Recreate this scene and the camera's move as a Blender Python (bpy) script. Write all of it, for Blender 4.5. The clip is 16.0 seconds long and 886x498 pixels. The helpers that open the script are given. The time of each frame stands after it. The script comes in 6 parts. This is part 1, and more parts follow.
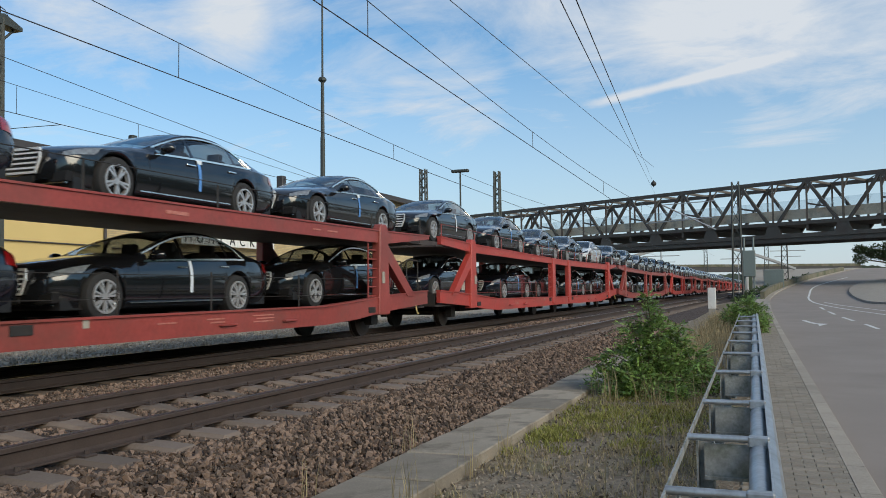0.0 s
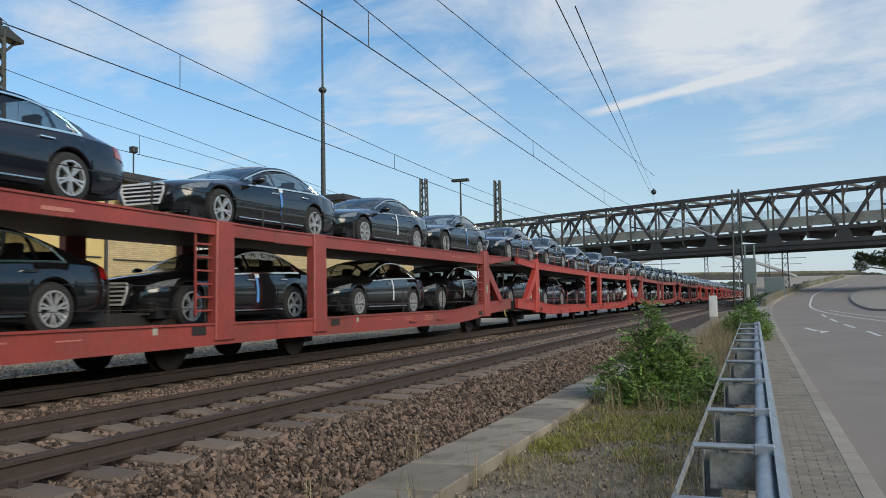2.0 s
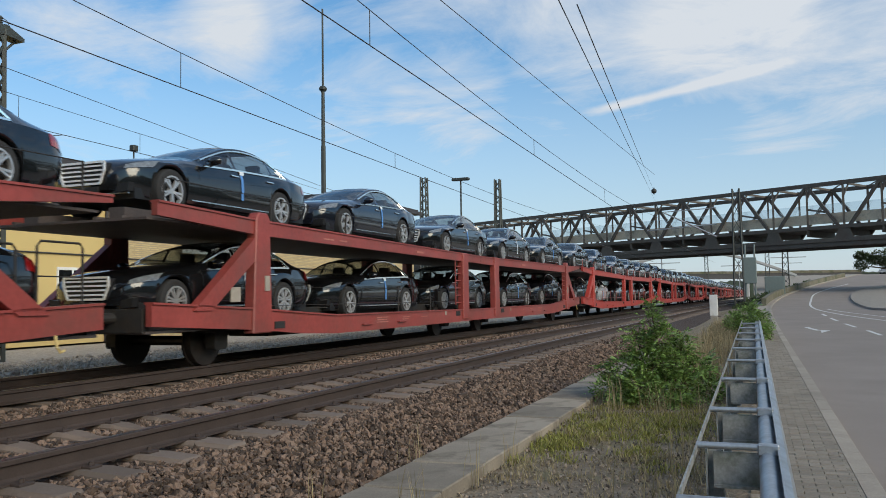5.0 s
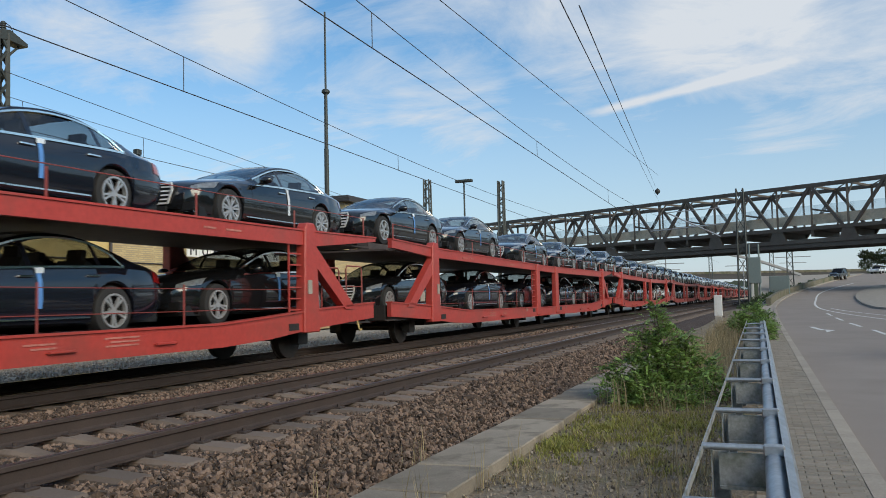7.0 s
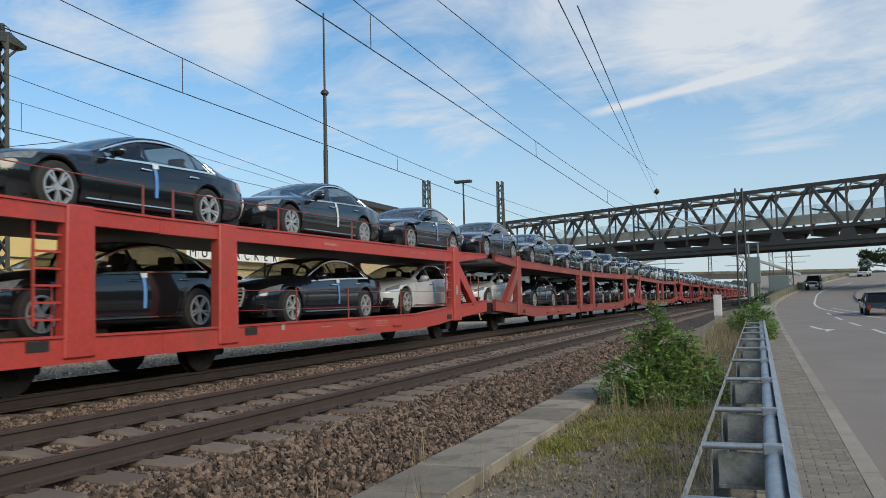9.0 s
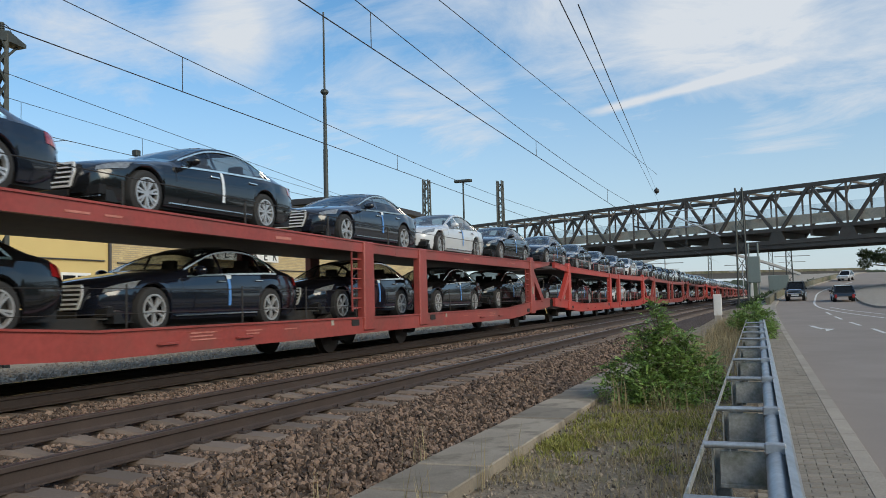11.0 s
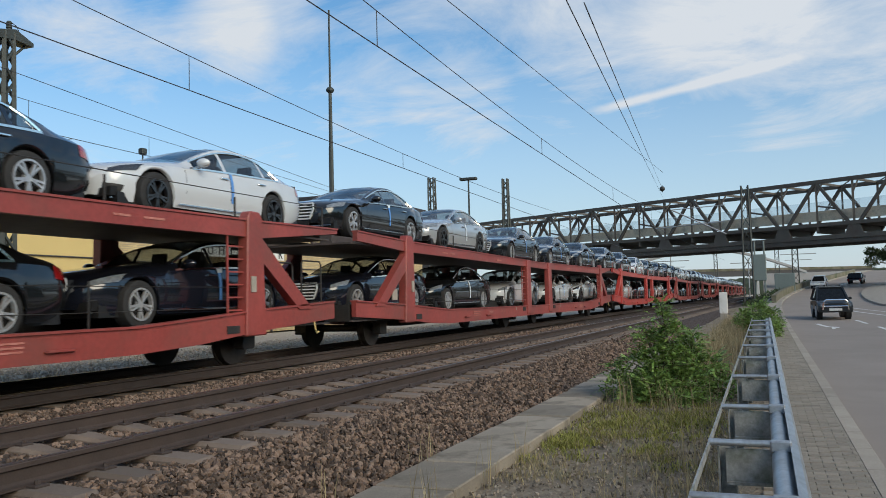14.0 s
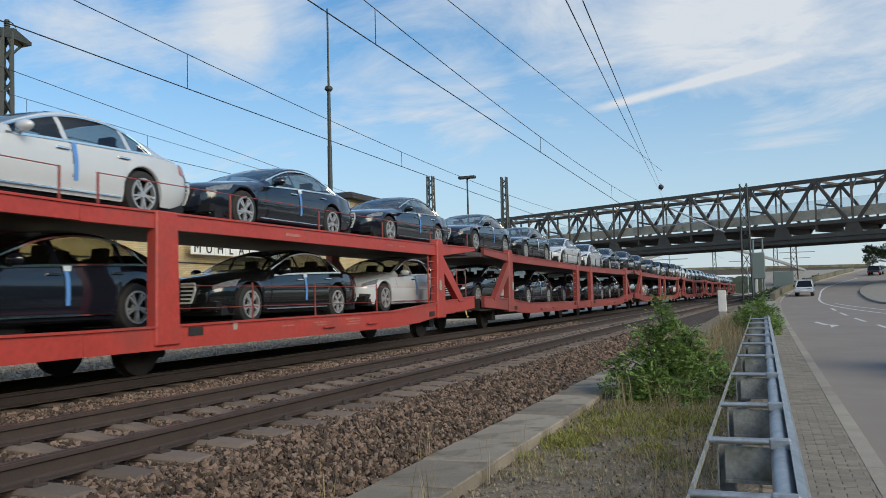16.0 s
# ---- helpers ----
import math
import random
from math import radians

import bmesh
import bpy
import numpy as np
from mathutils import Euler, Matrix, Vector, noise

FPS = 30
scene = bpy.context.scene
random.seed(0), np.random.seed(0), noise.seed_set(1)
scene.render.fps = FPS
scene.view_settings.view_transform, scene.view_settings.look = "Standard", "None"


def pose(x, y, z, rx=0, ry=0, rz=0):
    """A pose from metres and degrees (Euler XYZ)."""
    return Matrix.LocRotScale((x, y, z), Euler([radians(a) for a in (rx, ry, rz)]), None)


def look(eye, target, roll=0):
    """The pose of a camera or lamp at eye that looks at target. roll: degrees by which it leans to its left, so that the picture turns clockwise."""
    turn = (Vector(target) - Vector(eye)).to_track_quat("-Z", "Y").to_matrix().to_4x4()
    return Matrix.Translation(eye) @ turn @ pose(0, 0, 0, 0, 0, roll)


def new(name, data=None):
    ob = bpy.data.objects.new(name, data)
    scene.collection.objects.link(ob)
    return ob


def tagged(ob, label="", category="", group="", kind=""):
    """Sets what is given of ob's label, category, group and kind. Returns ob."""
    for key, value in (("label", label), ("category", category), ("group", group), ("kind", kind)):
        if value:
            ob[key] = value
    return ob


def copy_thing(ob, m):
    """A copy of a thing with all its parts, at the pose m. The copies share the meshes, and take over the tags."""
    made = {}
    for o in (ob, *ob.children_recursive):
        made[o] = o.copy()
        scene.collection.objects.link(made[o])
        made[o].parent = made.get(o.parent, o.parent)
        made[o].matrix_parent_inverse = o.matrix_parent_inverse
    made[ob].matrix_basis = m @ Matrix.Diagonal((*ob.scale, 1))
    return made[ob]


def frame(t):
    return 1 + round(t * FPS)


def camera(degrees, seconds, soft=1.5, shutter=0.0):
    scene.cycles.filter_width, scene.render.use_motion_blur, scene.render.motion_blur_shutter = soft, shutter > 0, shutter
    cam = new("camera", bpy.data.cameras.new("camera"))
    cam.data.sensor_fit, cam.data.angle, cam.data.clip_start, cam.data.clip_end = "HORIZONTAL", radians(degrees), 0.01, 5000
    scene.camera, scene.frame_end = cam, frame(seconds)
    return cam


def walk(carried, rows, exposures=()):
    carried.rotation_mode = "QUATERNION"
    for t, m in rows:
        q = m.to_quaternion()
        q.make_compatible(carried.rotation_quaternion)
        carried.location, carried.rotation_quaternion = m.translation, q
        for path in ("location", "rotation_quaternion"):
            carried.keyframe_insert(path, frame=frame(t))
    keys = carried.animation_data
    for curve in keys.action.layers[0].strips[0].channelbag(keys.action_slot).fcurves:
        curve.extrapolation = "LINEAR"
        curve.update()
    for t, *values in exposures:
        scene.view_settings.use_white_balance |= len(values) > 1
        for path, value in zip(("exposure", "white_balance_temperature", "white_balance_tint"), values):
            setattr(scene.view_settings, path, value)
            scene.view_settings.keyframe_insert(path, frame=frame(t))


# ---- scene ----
# ---------------------------------------------------------------- camera
cam = camera(56.8, 16.0, soft=0.9, shutter=0.05)


def shot(x, y, z, turn, tilt, lean):
    """The carried camera: turn to the left of the track, tilt upwards, lean of the picture."""
    a, b, c = radians(turn), radians(tilt), radians(lean)
    ahead = Vector((-math.sin(a) * math.cos(b), math.cos(a) * math.cos(b), math.sin(b)))
    right = Vector((math.cos(a), math.sin(a), 0))
    up = right.cross(ahead)
    r, u = right * math.cos(c) + up * math.sin(c), up * math.cos(c) - right * math.sin(c)
    return Matrix.Translation((x, y, z)) @ Matrix((r, u, -ahead)).transposed().to_4x4()


PATH = [
    (0, shot(0.044, -0.008, 1.015, 21.227, 2.918, -0.626)),
    (0.5, shot(0.036, -0.005, 1.017, 21.237, 3.136, -0.711)),
    (1, shot(0.031, -0.010, 1.017, 21.277, 3.336, -0.781)),
    (1.5, shot(0.029, -0.007, 1.014, 21.293, 3.502, -0.847)),
    (2, shot(0.024, -0.014, 1.016, 21.245, 3.572, -0.948)),
    (2.5, shot(0.020, -0.012, 1.016, 21.263, 3.576, -0.858)),
    (3, shot(0.019, -0.006, 1.015, 21.280, 3.542, -0.919)),
    (3.5, shot(0.013, -0.005, 1.014, 21.296, 3.561, -0.920)),
    (4, shot(0.007, -0.007, 1.015, 21.306, 3.531, -0.763)),
    (6.5, shot(-0.003, 0.001, 1.015, 21.254, 3.482, -1.292)),
    (7, shot(0.000, -0.000, 1.018, 21.500, 3.635, -1.262)),
    (7.5, shot(0.007, -0.006, 1.017, 21.543, 3.717, -1.474)),
    (8, shot(0.007, -0.012, 1.017, 21.485, 3.666, -1.314)),
    (8.5, shot(0.001, -0.001, 1.015, 21.453, 3.652, -1.355)),
    (9, shot(0.005, -0.004, 1.014, 21.465, 3.688, -1.448)),
    (11.5, shot(-0.010, 0.008, 1.010, 21.450, 3.622, -1.422)),
    (12, shot(-0.006, 0.001, 1.012, 21.625, 3.569, -1.389)),
    (12.5, shot(-0.014, 0.001, 1.007, 21.702, 3.547, -1.327)),
    (13, shot(-0.017, 0.005, 1.004, 21.812, 3.442, -1.325)),
    (13.5, shot(-0.012, -0.011, 1.010, 21.774, 3.618, -1.412)),
    (14, shot(-0.008, -0.022, 1.011, 21.816, 3.511, -1.405)),
    (14.5, shot(-0.011, -0.021, 1.007, 21.879, 3.332, -1.288)),
    (15, shot(-0.012, -0.023, 1.011, 21.873, 3.373, -1.247)),
    (15.5, shot(-0.015, -0.019, 1.007, 21.883, 3.417, -1.313)),
    (16, shot(-0.010, -0.014, 1.009, 21.738, 3.405, -1.469))]
walk(cam, PATH, [(0, 0.48, 7300, 10), (16, 0.48, 7300, 10)])

# ---------------------------------------------------------------- sky and sun
world = bpy.data.worlds.new("sky")
scene.world = world
world.use_nodes = True
wt = world.node_tree
wt.nodes.clear()


def wn(kind, **values):
    n = wt.nodes.new(kind)
    for k, v in values.items():
        n.inputs[k].default_value = v
    return n


sky = wt.nodes.new("ShaderNodeTexSky")
sky.sky_type, sky.sun_disc = "NISHITA", False
sky.sun_elevation, sky.sun_rotation = radians(28), radians(115)
sky.air_density, sky.dust_density, sky.ozone_density = 1.0, 1.2, 2.0
geo = wt.nodes.new("ShaderNodeTexCoord")
sep = wt.nodes.new("ShaderNodeSeparateXYZ")
wt.links.new(geo.outputs["Generated"], sep.inputs[0])
lift = wt.nodes.new("ShaderNodeMath")
lift.operation, lift.inputs[1].default_value = "ADD", 0.16
wt.links.new(sep.outputs["Z"], lift.inputs[0])
flat = []
for axis in "XY":
    d = wt.nodes.new("ShaderNodeMath")
    d.operation = "DIVIDE"
    wt.links.new(sep.outputs[axis], d.inputs[0])
    wt.links.new(lift.outputs[0], d.inputs[1])
    flat.append(d)
join = wt.nodes.new("ShaderNodeCombineXYZ")
for d, k in zip(flat, "XY"):
    wt.links.new(d.outputs[0], join.inputs[k])
turn_map = wt.nodes.new("ShaderNodeMapping")
turn_map.inputs["Rotation"].default_value = (0, 0, radians(38))
turn_map.inputs["Scale"].default_value = (0.7, 1.0, 1.0)
turn_map.inputs["Location"].default_value = (0.7, 0.25, 0.0)
wt.links.new(join.outputs[0], turn_map.inputs[0])
puff = wn("ShaderNodeTexNoise", Scale=2.4, Detail=10.0, Roughness=0.66, Distortion=0.5)
wt.links.new(turn_map.outputs[0], puff.inputs["Vector"])
way = wt.nodes.new("ShaderNodeVectorMath")
way.operation = "NORMALIZE"
wt.links.new(geo.outputs["Generated"], way.inputs[0])
heap = puff.outputs["Fac"]
# banks of cloud: direction, reach in degrees, weight
for to, reach, weight in (
    ((-0.168, 0.935, 0.312), 7, 0.16), ((-0.044, 0.945, 0.322), 7.5, 0.20), ((-0.022, 0.949, 0.315), 7, 0.20), ((0.117, 0.948, 0.296), 7.5, 0.22), ((-0.532, 0.778, 0.333), 5.5, 0.22),
    ((-0.568, 0.763, 0.310), 3.5, 0.16), ((-0.442, 0.866, 0.234), 5, 0.14), ((-0.343, 0.911, 0.229), 5, 0.16), ((0.037, 0.980, 0.197), 4.5, 0.10), ((-0.657, 0.691, 0.301), 5, 0.12)):
    dot = wt.nodes.new("ShaderNodeVectorMath")
    dot.operation = "DOT_PRODUCT"
    dot.inputs[1].default_value = to
    wt.links.new(way.outputs[0], dot.inputs[0])
    near = wt.nodes.new("ShaderNodeMapRange")
    near.interpolation_type = "SMOOTHSTEP"
    near.inputs["From Min"].default_value, near.inputs["From Max"].default_value = math.cos(radians(reach)), 1.0
    near.inputs["To Min"].default_value, near.inputs["To Max"].default_value = 0.0, weight
    wt.links.new(dot.outputs["Value"], near.inputs["Value"])
    more = wt.nodes.new("ShaderNodeMath")
    more.operation = "ADD"
    wt.links.new(heap, more.inputs[0])
    wt.links.new(near.outputs[0], more.inputs[1])
    heap = more.outputs[0]
# a long thin streak of cloud
ends = [Vector((-0.1831, 0.9587, 0.2178)), Vector((0.0312, 0.9667, 0.2541))]
across = wt.nodes.new("ShaderNodeVectorMath")
across.operation = "DOT_PRODUCT"
across.inputs[1].default_value = ends[0].cross(ends[1]).normalized()
wt.links.new(way.outputs[0], across.inputs[0])
size = wt.nodes.new("ShaderNodeMath")
size.operation = "ABSOLUTE"
wt.links.new(across.outputs["Value"], size.inputs[0])
thin = wt.nodes.new("ShaderNodeMapRange")
thin.interpolation_type = "SMOOTHSTEP"
thin.inputs["From Min"].default_value, thin.inputs["From Max"].default_value = 0.0085, 0.0
thin.inputs["To Min"].default_value, thin.inputs["To Max"].default_value = 0.0, 0.34
wt.links.new(size.outputs[0], thin.inputs["Value"])
along = wt.nodes.new("ShaderNodeVectorMath")
along.operation = "DOT_PRODUCT"
along.inputs[1].default_value = (ends[0] + ends[1]).normalized()
wt.links.new(way.outputs[0], along.inputs[0])
reach = wt.nodes.new("ShaderNodeMapRange")
reach.interpolation_type = "SMOOTHSTEP"
reach.inputs["From Min"].default_value, reach.inputs["From Max"].default_value = math.cos(radians(7.6)), math.cos(radians(4))
wt.links.new(along.outputs["Value"], reach.inputs["Value"])
both = wt.nodes.new("ShaderNodeMath")
both.operation = "MULTIPLY_ADD"
wt.links.new(thin.outputs[0], both.inputs[0])
wt.links.new(reach.outputs[0], both.inputs[1])
wt.links.new(heap, both.inputs[2])
cover = wt.nodes.new("ShaderNodeValToRGB")
cover.color_ramp.elements[0].position, cover.color_ramp.elements[0].color = 0.44, (0.07, 0.07, 0.07, 1)
cover.color_ramp.elements[1].position, cover.color_ramp.elements[1].color = 0.84, (1, 1, 1, 1)
wt.links.new(both.outputs[0], cover.inputs[0])
# the low sky is white with haze
haze = wt.nodes.new("ShaderNodeMapRange")
haze.inputs["From Min"].default_value, haze.inputs["From Max"].default_value = 0.02, 0.34
haze.inputs["To Min"].default_value, haze.inputs["To Max"].default_value = 0.78, 0.0
wt.links.new(sep.outputs["Z"], haze.inputs["Value"])
most = wt.nodes.new("ShaderNodeMath")
most.operation = "MAXIMUM"
wt.links.new(cover.outputs[0], most.inputs[0])
wt.links.new(haze.outputs[0], most.inputs[1])
tint = wt.nodes.new("ShaderNodeMix")
tint.data_type, tint.blend_type = "RGBA", "MULTIPLY"
tint.inputs["Factor"].default_value = 1.0
tint.inputs["B"].default_value = (0.43, 0.97, 1.29, 1)
wt.links.new(sky.outputs[0], tint.inputs["A"])
mix = wt.nodes.new("ShaderNodeMix")
mix.data_type = "RGBA"
mix.inputs["B"].default_value = (4.55, 5.25, 6.3, 1)
wt.links.new(most.outputs[0], mix.inputs["Factor"])
wt.links.new(tint.outputs["Result"], mix.inputs["A"])
bg = wn("ShaderNodeBackground", Strength=0.1)
wt.links.new(mix.outputs["Result"], bg.inputs[0])
out = wt.nodes.new("ShaderNodeOutputWorld")
wt.links.new(bg.outputs[0], out.inputs[0])

lamp = bpy.data.lights.new("sun", "SUN")
lamp.energy, lamp.angle, lamp.color = 2.15, radians(45), (1.0, 0.88, 0.73)
sun = new("sun", lamp)
sun.matrix_world = look((0, 0, 0), (-math.sin(radians(115)) * math.cos(radians(28)), -math.cos(radians(115)) * math.cos(radians(28)), -math.sin(radians(28))))

# ---------------------------------------------------------------- materials
def mat(name, color, rough=0.6, metal=0.0, spread=0.25, scale=6.0, fine=60.0, bump=0.15, dist=0.01, stain=None, stain_scale=1.5, stain_cut=(0.5, 0.7), per=0.0, coat=0.0, spec=0.5):
    """A surface with variation at two scales, an optional stain and a fine relief."""
    m = bpy.data.materials.new(name)
    m.use_nodes = True
    nt = m.node_tree
    p = nt.nodes["Principled BSDF"]
    p.inputs["Roughness"].default_value, p.inputs["Metallic"].default_value = rough, metal
    p.inputs["Coat Weight"].default_value, p.inputs["Specular IOR Level"].default_value = coat, spec
    p.inputs["Coat Roughness"].default_value = 0.015
    co = nt.nodes.new("ShaderNodeTexCoord")
    big, small = nt.nodes.new("ShaderNodeTexNoise"), nt.nodes.new("ShaderNodeTexNoise")
    for n, s in ((big, scale), (small, fine)):
        n.inputs["Scale"].default_value, n.inputs["Detail"].default_value = s, 5
        nt.links.new(co.outputs["Object"], n.inputs["Vector"])
    ramp = nt.nodes.new("ShaderNodeValToRGB")
    lo, hi = [max(0, c * (1 - spread)) for c in color], [min(1, c * (1 + spread)) for c in color]
    ramp.color_ramp.elements[0].position, ramp.color_ramp.elements[0].color = 0.3, (*lo, 1)
    ramp.color_ramp.elements[1].position, ramp.color_ramp.elements[1].color = 0.7, (*hi, 1)
    both = nt.nodes.new("ShaderNodeMath")
    both.operation = "MULTIPLY_ADD"
    both.inputs[1].default_value = 0.5
    half = nt.nodes.new("ShaderNodeMath")
    half.operation, half.inputs[1].default_value = "MULTIPLY", 0.5
    nt.links.new(small.outputs["Fac"], half.inputs[0])
    nt.links.new(big.outputs["Fac"], both.inputs[0])
    nt.links.new(half.outputs[0], both.inputs[2])
    last = both
    if per:
        g, oi = nt.nodes.new("ShaderNodeNewGeometry"), nt.nodes.new("ShaderNodeObjectInfo")
        s = nt.nodes.new("ShaderNodeMath")
        s.operation = "ADD"
        nt.links.new(g.outputs["Random Per Island"], s.inputs[0])
        nt.links.new(oi.outputs["Random"], s.inputs[1])
        f = nt.nodes.new("ShaderNodeMath")
        f.operation = "FRACT"
        nt.links.new(s.outputs[0], f.inputs[0])
        a = nt.nodes.new("ShaderNodeMath")
        a.operation, a.inputs[1].default_value = "MULTIPLY_ADD", per
        nt.links.new(f.outputs[0], a.inputs[0])
        b = nt.nodes.new("ShaderNodeMath")
        b.operation, b.inputs[1].default_value = "SUBTRACT", per / 2
        nt.links.new(both.outputs[0], b.inputs[0])
        nt.links.new(b.outputs[0], a.inputs[2])
        last = a
    nt.links.new(last.outputs[0], ramp.inputs[0])
    col = ramp.outputs[0]
    if stain:
        sn = nt.nodes.new("ShaderNodeTexNoise")
        sn.inputs["Scale"].default_value, sn.inputs["Detail"].default_value, sn.inputs["Roughness"].default_value = stain_scale, 8, 0.65
        nt.links.new(co.outputs["Object"], sn.inputs["Vector"])
        cut = nt.nodes.new("ShaderNodeValToRGB")
        cut.color_ramp.elements[0].position, cut.color_ramp.elements[1].position = stain_cut
        nt.links.new(sn.outputs["Fac"], cut.inputs[0])
        mx = nt.nodes.new("ShaderNodeMix")
        mx.data_type = "RGBA"
        mx.inputs["B"].default_value = (*stain, 1)
        nt.links.new(cut.outputs[0], mx.inputs["Factor"])
        nt.links.new(col, mx.inputs["A"])
        col = mx.outputs["Result"]
    nt.links.new(col, p.inputs["Base Color"])
    if bump:
        bp = nt.nodes.new("ShaderNodeBump")
        bp.inputs["Strength"].default_value, bp.inputs["Distance"].default_value = bump, dist
        nt.links.new(small.outputs["Fac"], bp.inputs["Height"])
        nt.links.new(bp.outputs[0], p.inputs["Normal"])
    return m


def leafy(m, amount=0.35):
    """Lets some light through a leaf."""
    nt = m.node_tree
    p, o = nt.nodes["Principled BSDF"], nt.nodes["Material Output"]
    tr, mx = nt.nodes.new("ShaderNodeBsdfTranslucent"), nt.nodes.new("ShaderNodeMixShader")
    nt.links.new(p.inputs["Base Color"].links[0].from_socket, tr.inputs["Color"])
    mx.inputs[0].default_value = amount
    nt.links.new(p.outputs[0], mx.inputs[1])
    nt.links.new(tr.outputs[0], mx.inputs[2])
    nt.links.new(mx.outputs[0], o.inputs["Surface"])


def pane(name, color):
    """Thin tinted glass: light passes straight through, and the surface mirrors more at a slant."""
    m = bpy.data.materials.new(name)
    m.use_nodes = True
    nt = m.node_tree
    nt.nodes.remove(nt.nodes["Principled BSDF"])
    clear, gloss, slant, steep, fac, mx = (nt.nodes.new(k) for k in ("ShaderNodeBsdfTransparent", "ShaderNodeBsdfGlossy", "ShaderNodeLayerWeight", "ShaderNodeMath", "ShaderNodeMath", "ShaderNodeMixShader"))
    clear.inputs["Color"].default_value = (*color, 1)
    gloss.inputs["Roughness"].default_value = 0.02
    steep.operation, steep.inputs[1].default_value = "POWER", 4.0
    fac.operation, fac.inputs[1].default_value, fac.inputs[2].default_value = "MULTIPLY_ADD", 0.85, 0.09
    nt.links.new(slant.outputs["Facing"], steep.inputs[0])
    nt.links.new(steep.outputs[0], fac.inputs[0])
    nt.links.new(fac.outputs[0], mx.inputs[0])
    nt.links.new(clear.outputs[0], mx.inputs[1])
    nt.links.new(gloss.outputs[0], mx.inputs[2])
    nt.links.new(mx.outputs[0], nt.nodes["Material Output"].inputs["Surface"])
    return m


WAGON_RED = mat("wagon_red_paint", (0.415, 0.052, 0.043), 0.36, spread=0.22, scale=0.9, fine=14, bump=0.08, stain=(0.20, 0.055, 0.045), stain_scale=0.9, stain_cut=(0.5, 0.8))
WAGON_FADED_HAZED = mat("faded_and_hazed_wagon_paint", (0.28, 0.053, 0.046), 0.38, spread=0.25, scale=0.9, fine=14, bump=0.08, stain=(0.17, 0.06, 0.05), stain_scale=1.1, stain_cut=(0.46, 0.8))
STENCIL = mat("faded_stencil_paint", (0.44, 0.17, 0.14), 0.6, spread=0.2, scale=8, stain=(0.33, 0.07, 0.05), stain_scale=9)
DECK = mat("deck_steel", (0.065, 0.052, 0.05), 0.7, spread=0.4, scale=3, fine=30)
BLACK_STEEL = mat("greasy_black_steel", (0.022, 0.02, 0.019), 0.6, spread=0.4, scale=5, fine=50, stain=(0.06, 0.04, 0.03), stain_cut=(0.55, 0.8))
WHEEL_STEEL = mat("rail_wheel_steel", (0.06, 0.05, 0.045), 0.5, metal=0.6, spread=0.3)
PAINT = {
    "black": mat("black_car_paint", (0.008, 0.009, 0.011), 0.12, spread=0.1, bump=0, coat=0.75),
    "blue": mat("dark_blue_car_paint", (0.008, 0.010, 0.017), 0.13, spread=0.1, bump=0, coat=0.75),
    "white": mat("white_car_paint", (0.52, 0.545, 0.575), 0.22, spread=0.02, bump=0, coat=1.0),
    "silver": mat("grey_car_paint", (0.40, 0.42, 0.44), 0.2, metal=0.4, spread=0.05, bump=0, coat=1.0),
}
TINTED = mat("tinted_car_glass", (0.008, 0.010, 0.012), 0.03, spread=0.1, bump=0, spec=0.5)
CAR_GLASS = pane("tinted_window_glass", (0.58, 0.60, 0.60))
SCREEN_GLASS = pane("clear_windscreen_glass", (0.66, 0.72, 0.72))
CABIN = mat("dark_leather", (0.03, 0.028, 0.027), 0.6, spread=0.3)
# pale base colour stands in for bright sky mirrored in the grille chrome
GRILLE_SILVER = mat("chrome_painted_sheen", (0.80, 0.81, 0.82), 0.42, metal=0.35, spread=0.05, bump=0)
CHROME = mat("chrome", (0.88, 0.89, 0.90), 0.14, metal=1.0, spread=0.05, bump=0)
ALLOY_DARK = mat("black_alloy_wheel", (0.016, 0.016, 0.018), 0.3, spread=0.2, bump=0, coat=0.6)
SMOKED = mat("smoked_headlamp_glass", (0.035, 0.037, 0.042), 0.06, spread=0.3, scale=20, bump=0, coat=1.0)
ALLOY = mat("alloy_wheel", (0.52, 0.53, 0.55), 0.3, metal=0.6, spread=0.06, bump=0)
TYRE = mat("tyre_rubber", (0.018, 0.018, 0.019), 0.8, spread=0.3, bump=0.1)
LAMP_GLASS = mat("headlamp_glass", (0.20, 0.22, 0.24), 0.22, metal=0.3, spread=0.6, scale=14, bump=0, coat=0.35)
TAIL_RED = mat("tail_lamp_red", (0.28, 0.012, 0.014), 0.12, spread=0.2, bump=0, coat=1.0)
PLASTIC = mat("black_plastic", (0.012, 0.012, 0.013), 0.5, spread=0.2, bump=0.05)
FILM = {"blue": mat("blue_protective_film", (0.09, 0.26, 0.60), 0.4, spread=0.15, bump=0.1), "white": mat("white_protective_film", (0.62, 0.68, 0.74), 0.45, spread=0.1, bump=0.1)}
BALLAST = mat("ballast_stone", (0.130, 0.088, 0.066), 0.9, spread=0.6, scale=2, fine=40, per=0.72, stain=(0.235, 0.178, 0.142), stain_scale=5, stain_cut=(0.58, 0.74))
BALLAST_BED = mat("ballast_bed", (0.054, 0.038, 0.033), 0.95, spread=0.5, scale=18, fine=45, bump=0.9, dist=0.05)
GREY_GRAVEL = mat("grey_gravel", (0.42, 0.36, 0.29), 0.95, spread=0.5, scale=9, fine=30, bump=0.8, dist=0.04)
GRIT = mat("grey_brown_grit", (0.21, 0.175, 0.14), 0.95, spread=0.5, scale=3, fine=40, per=0.8)
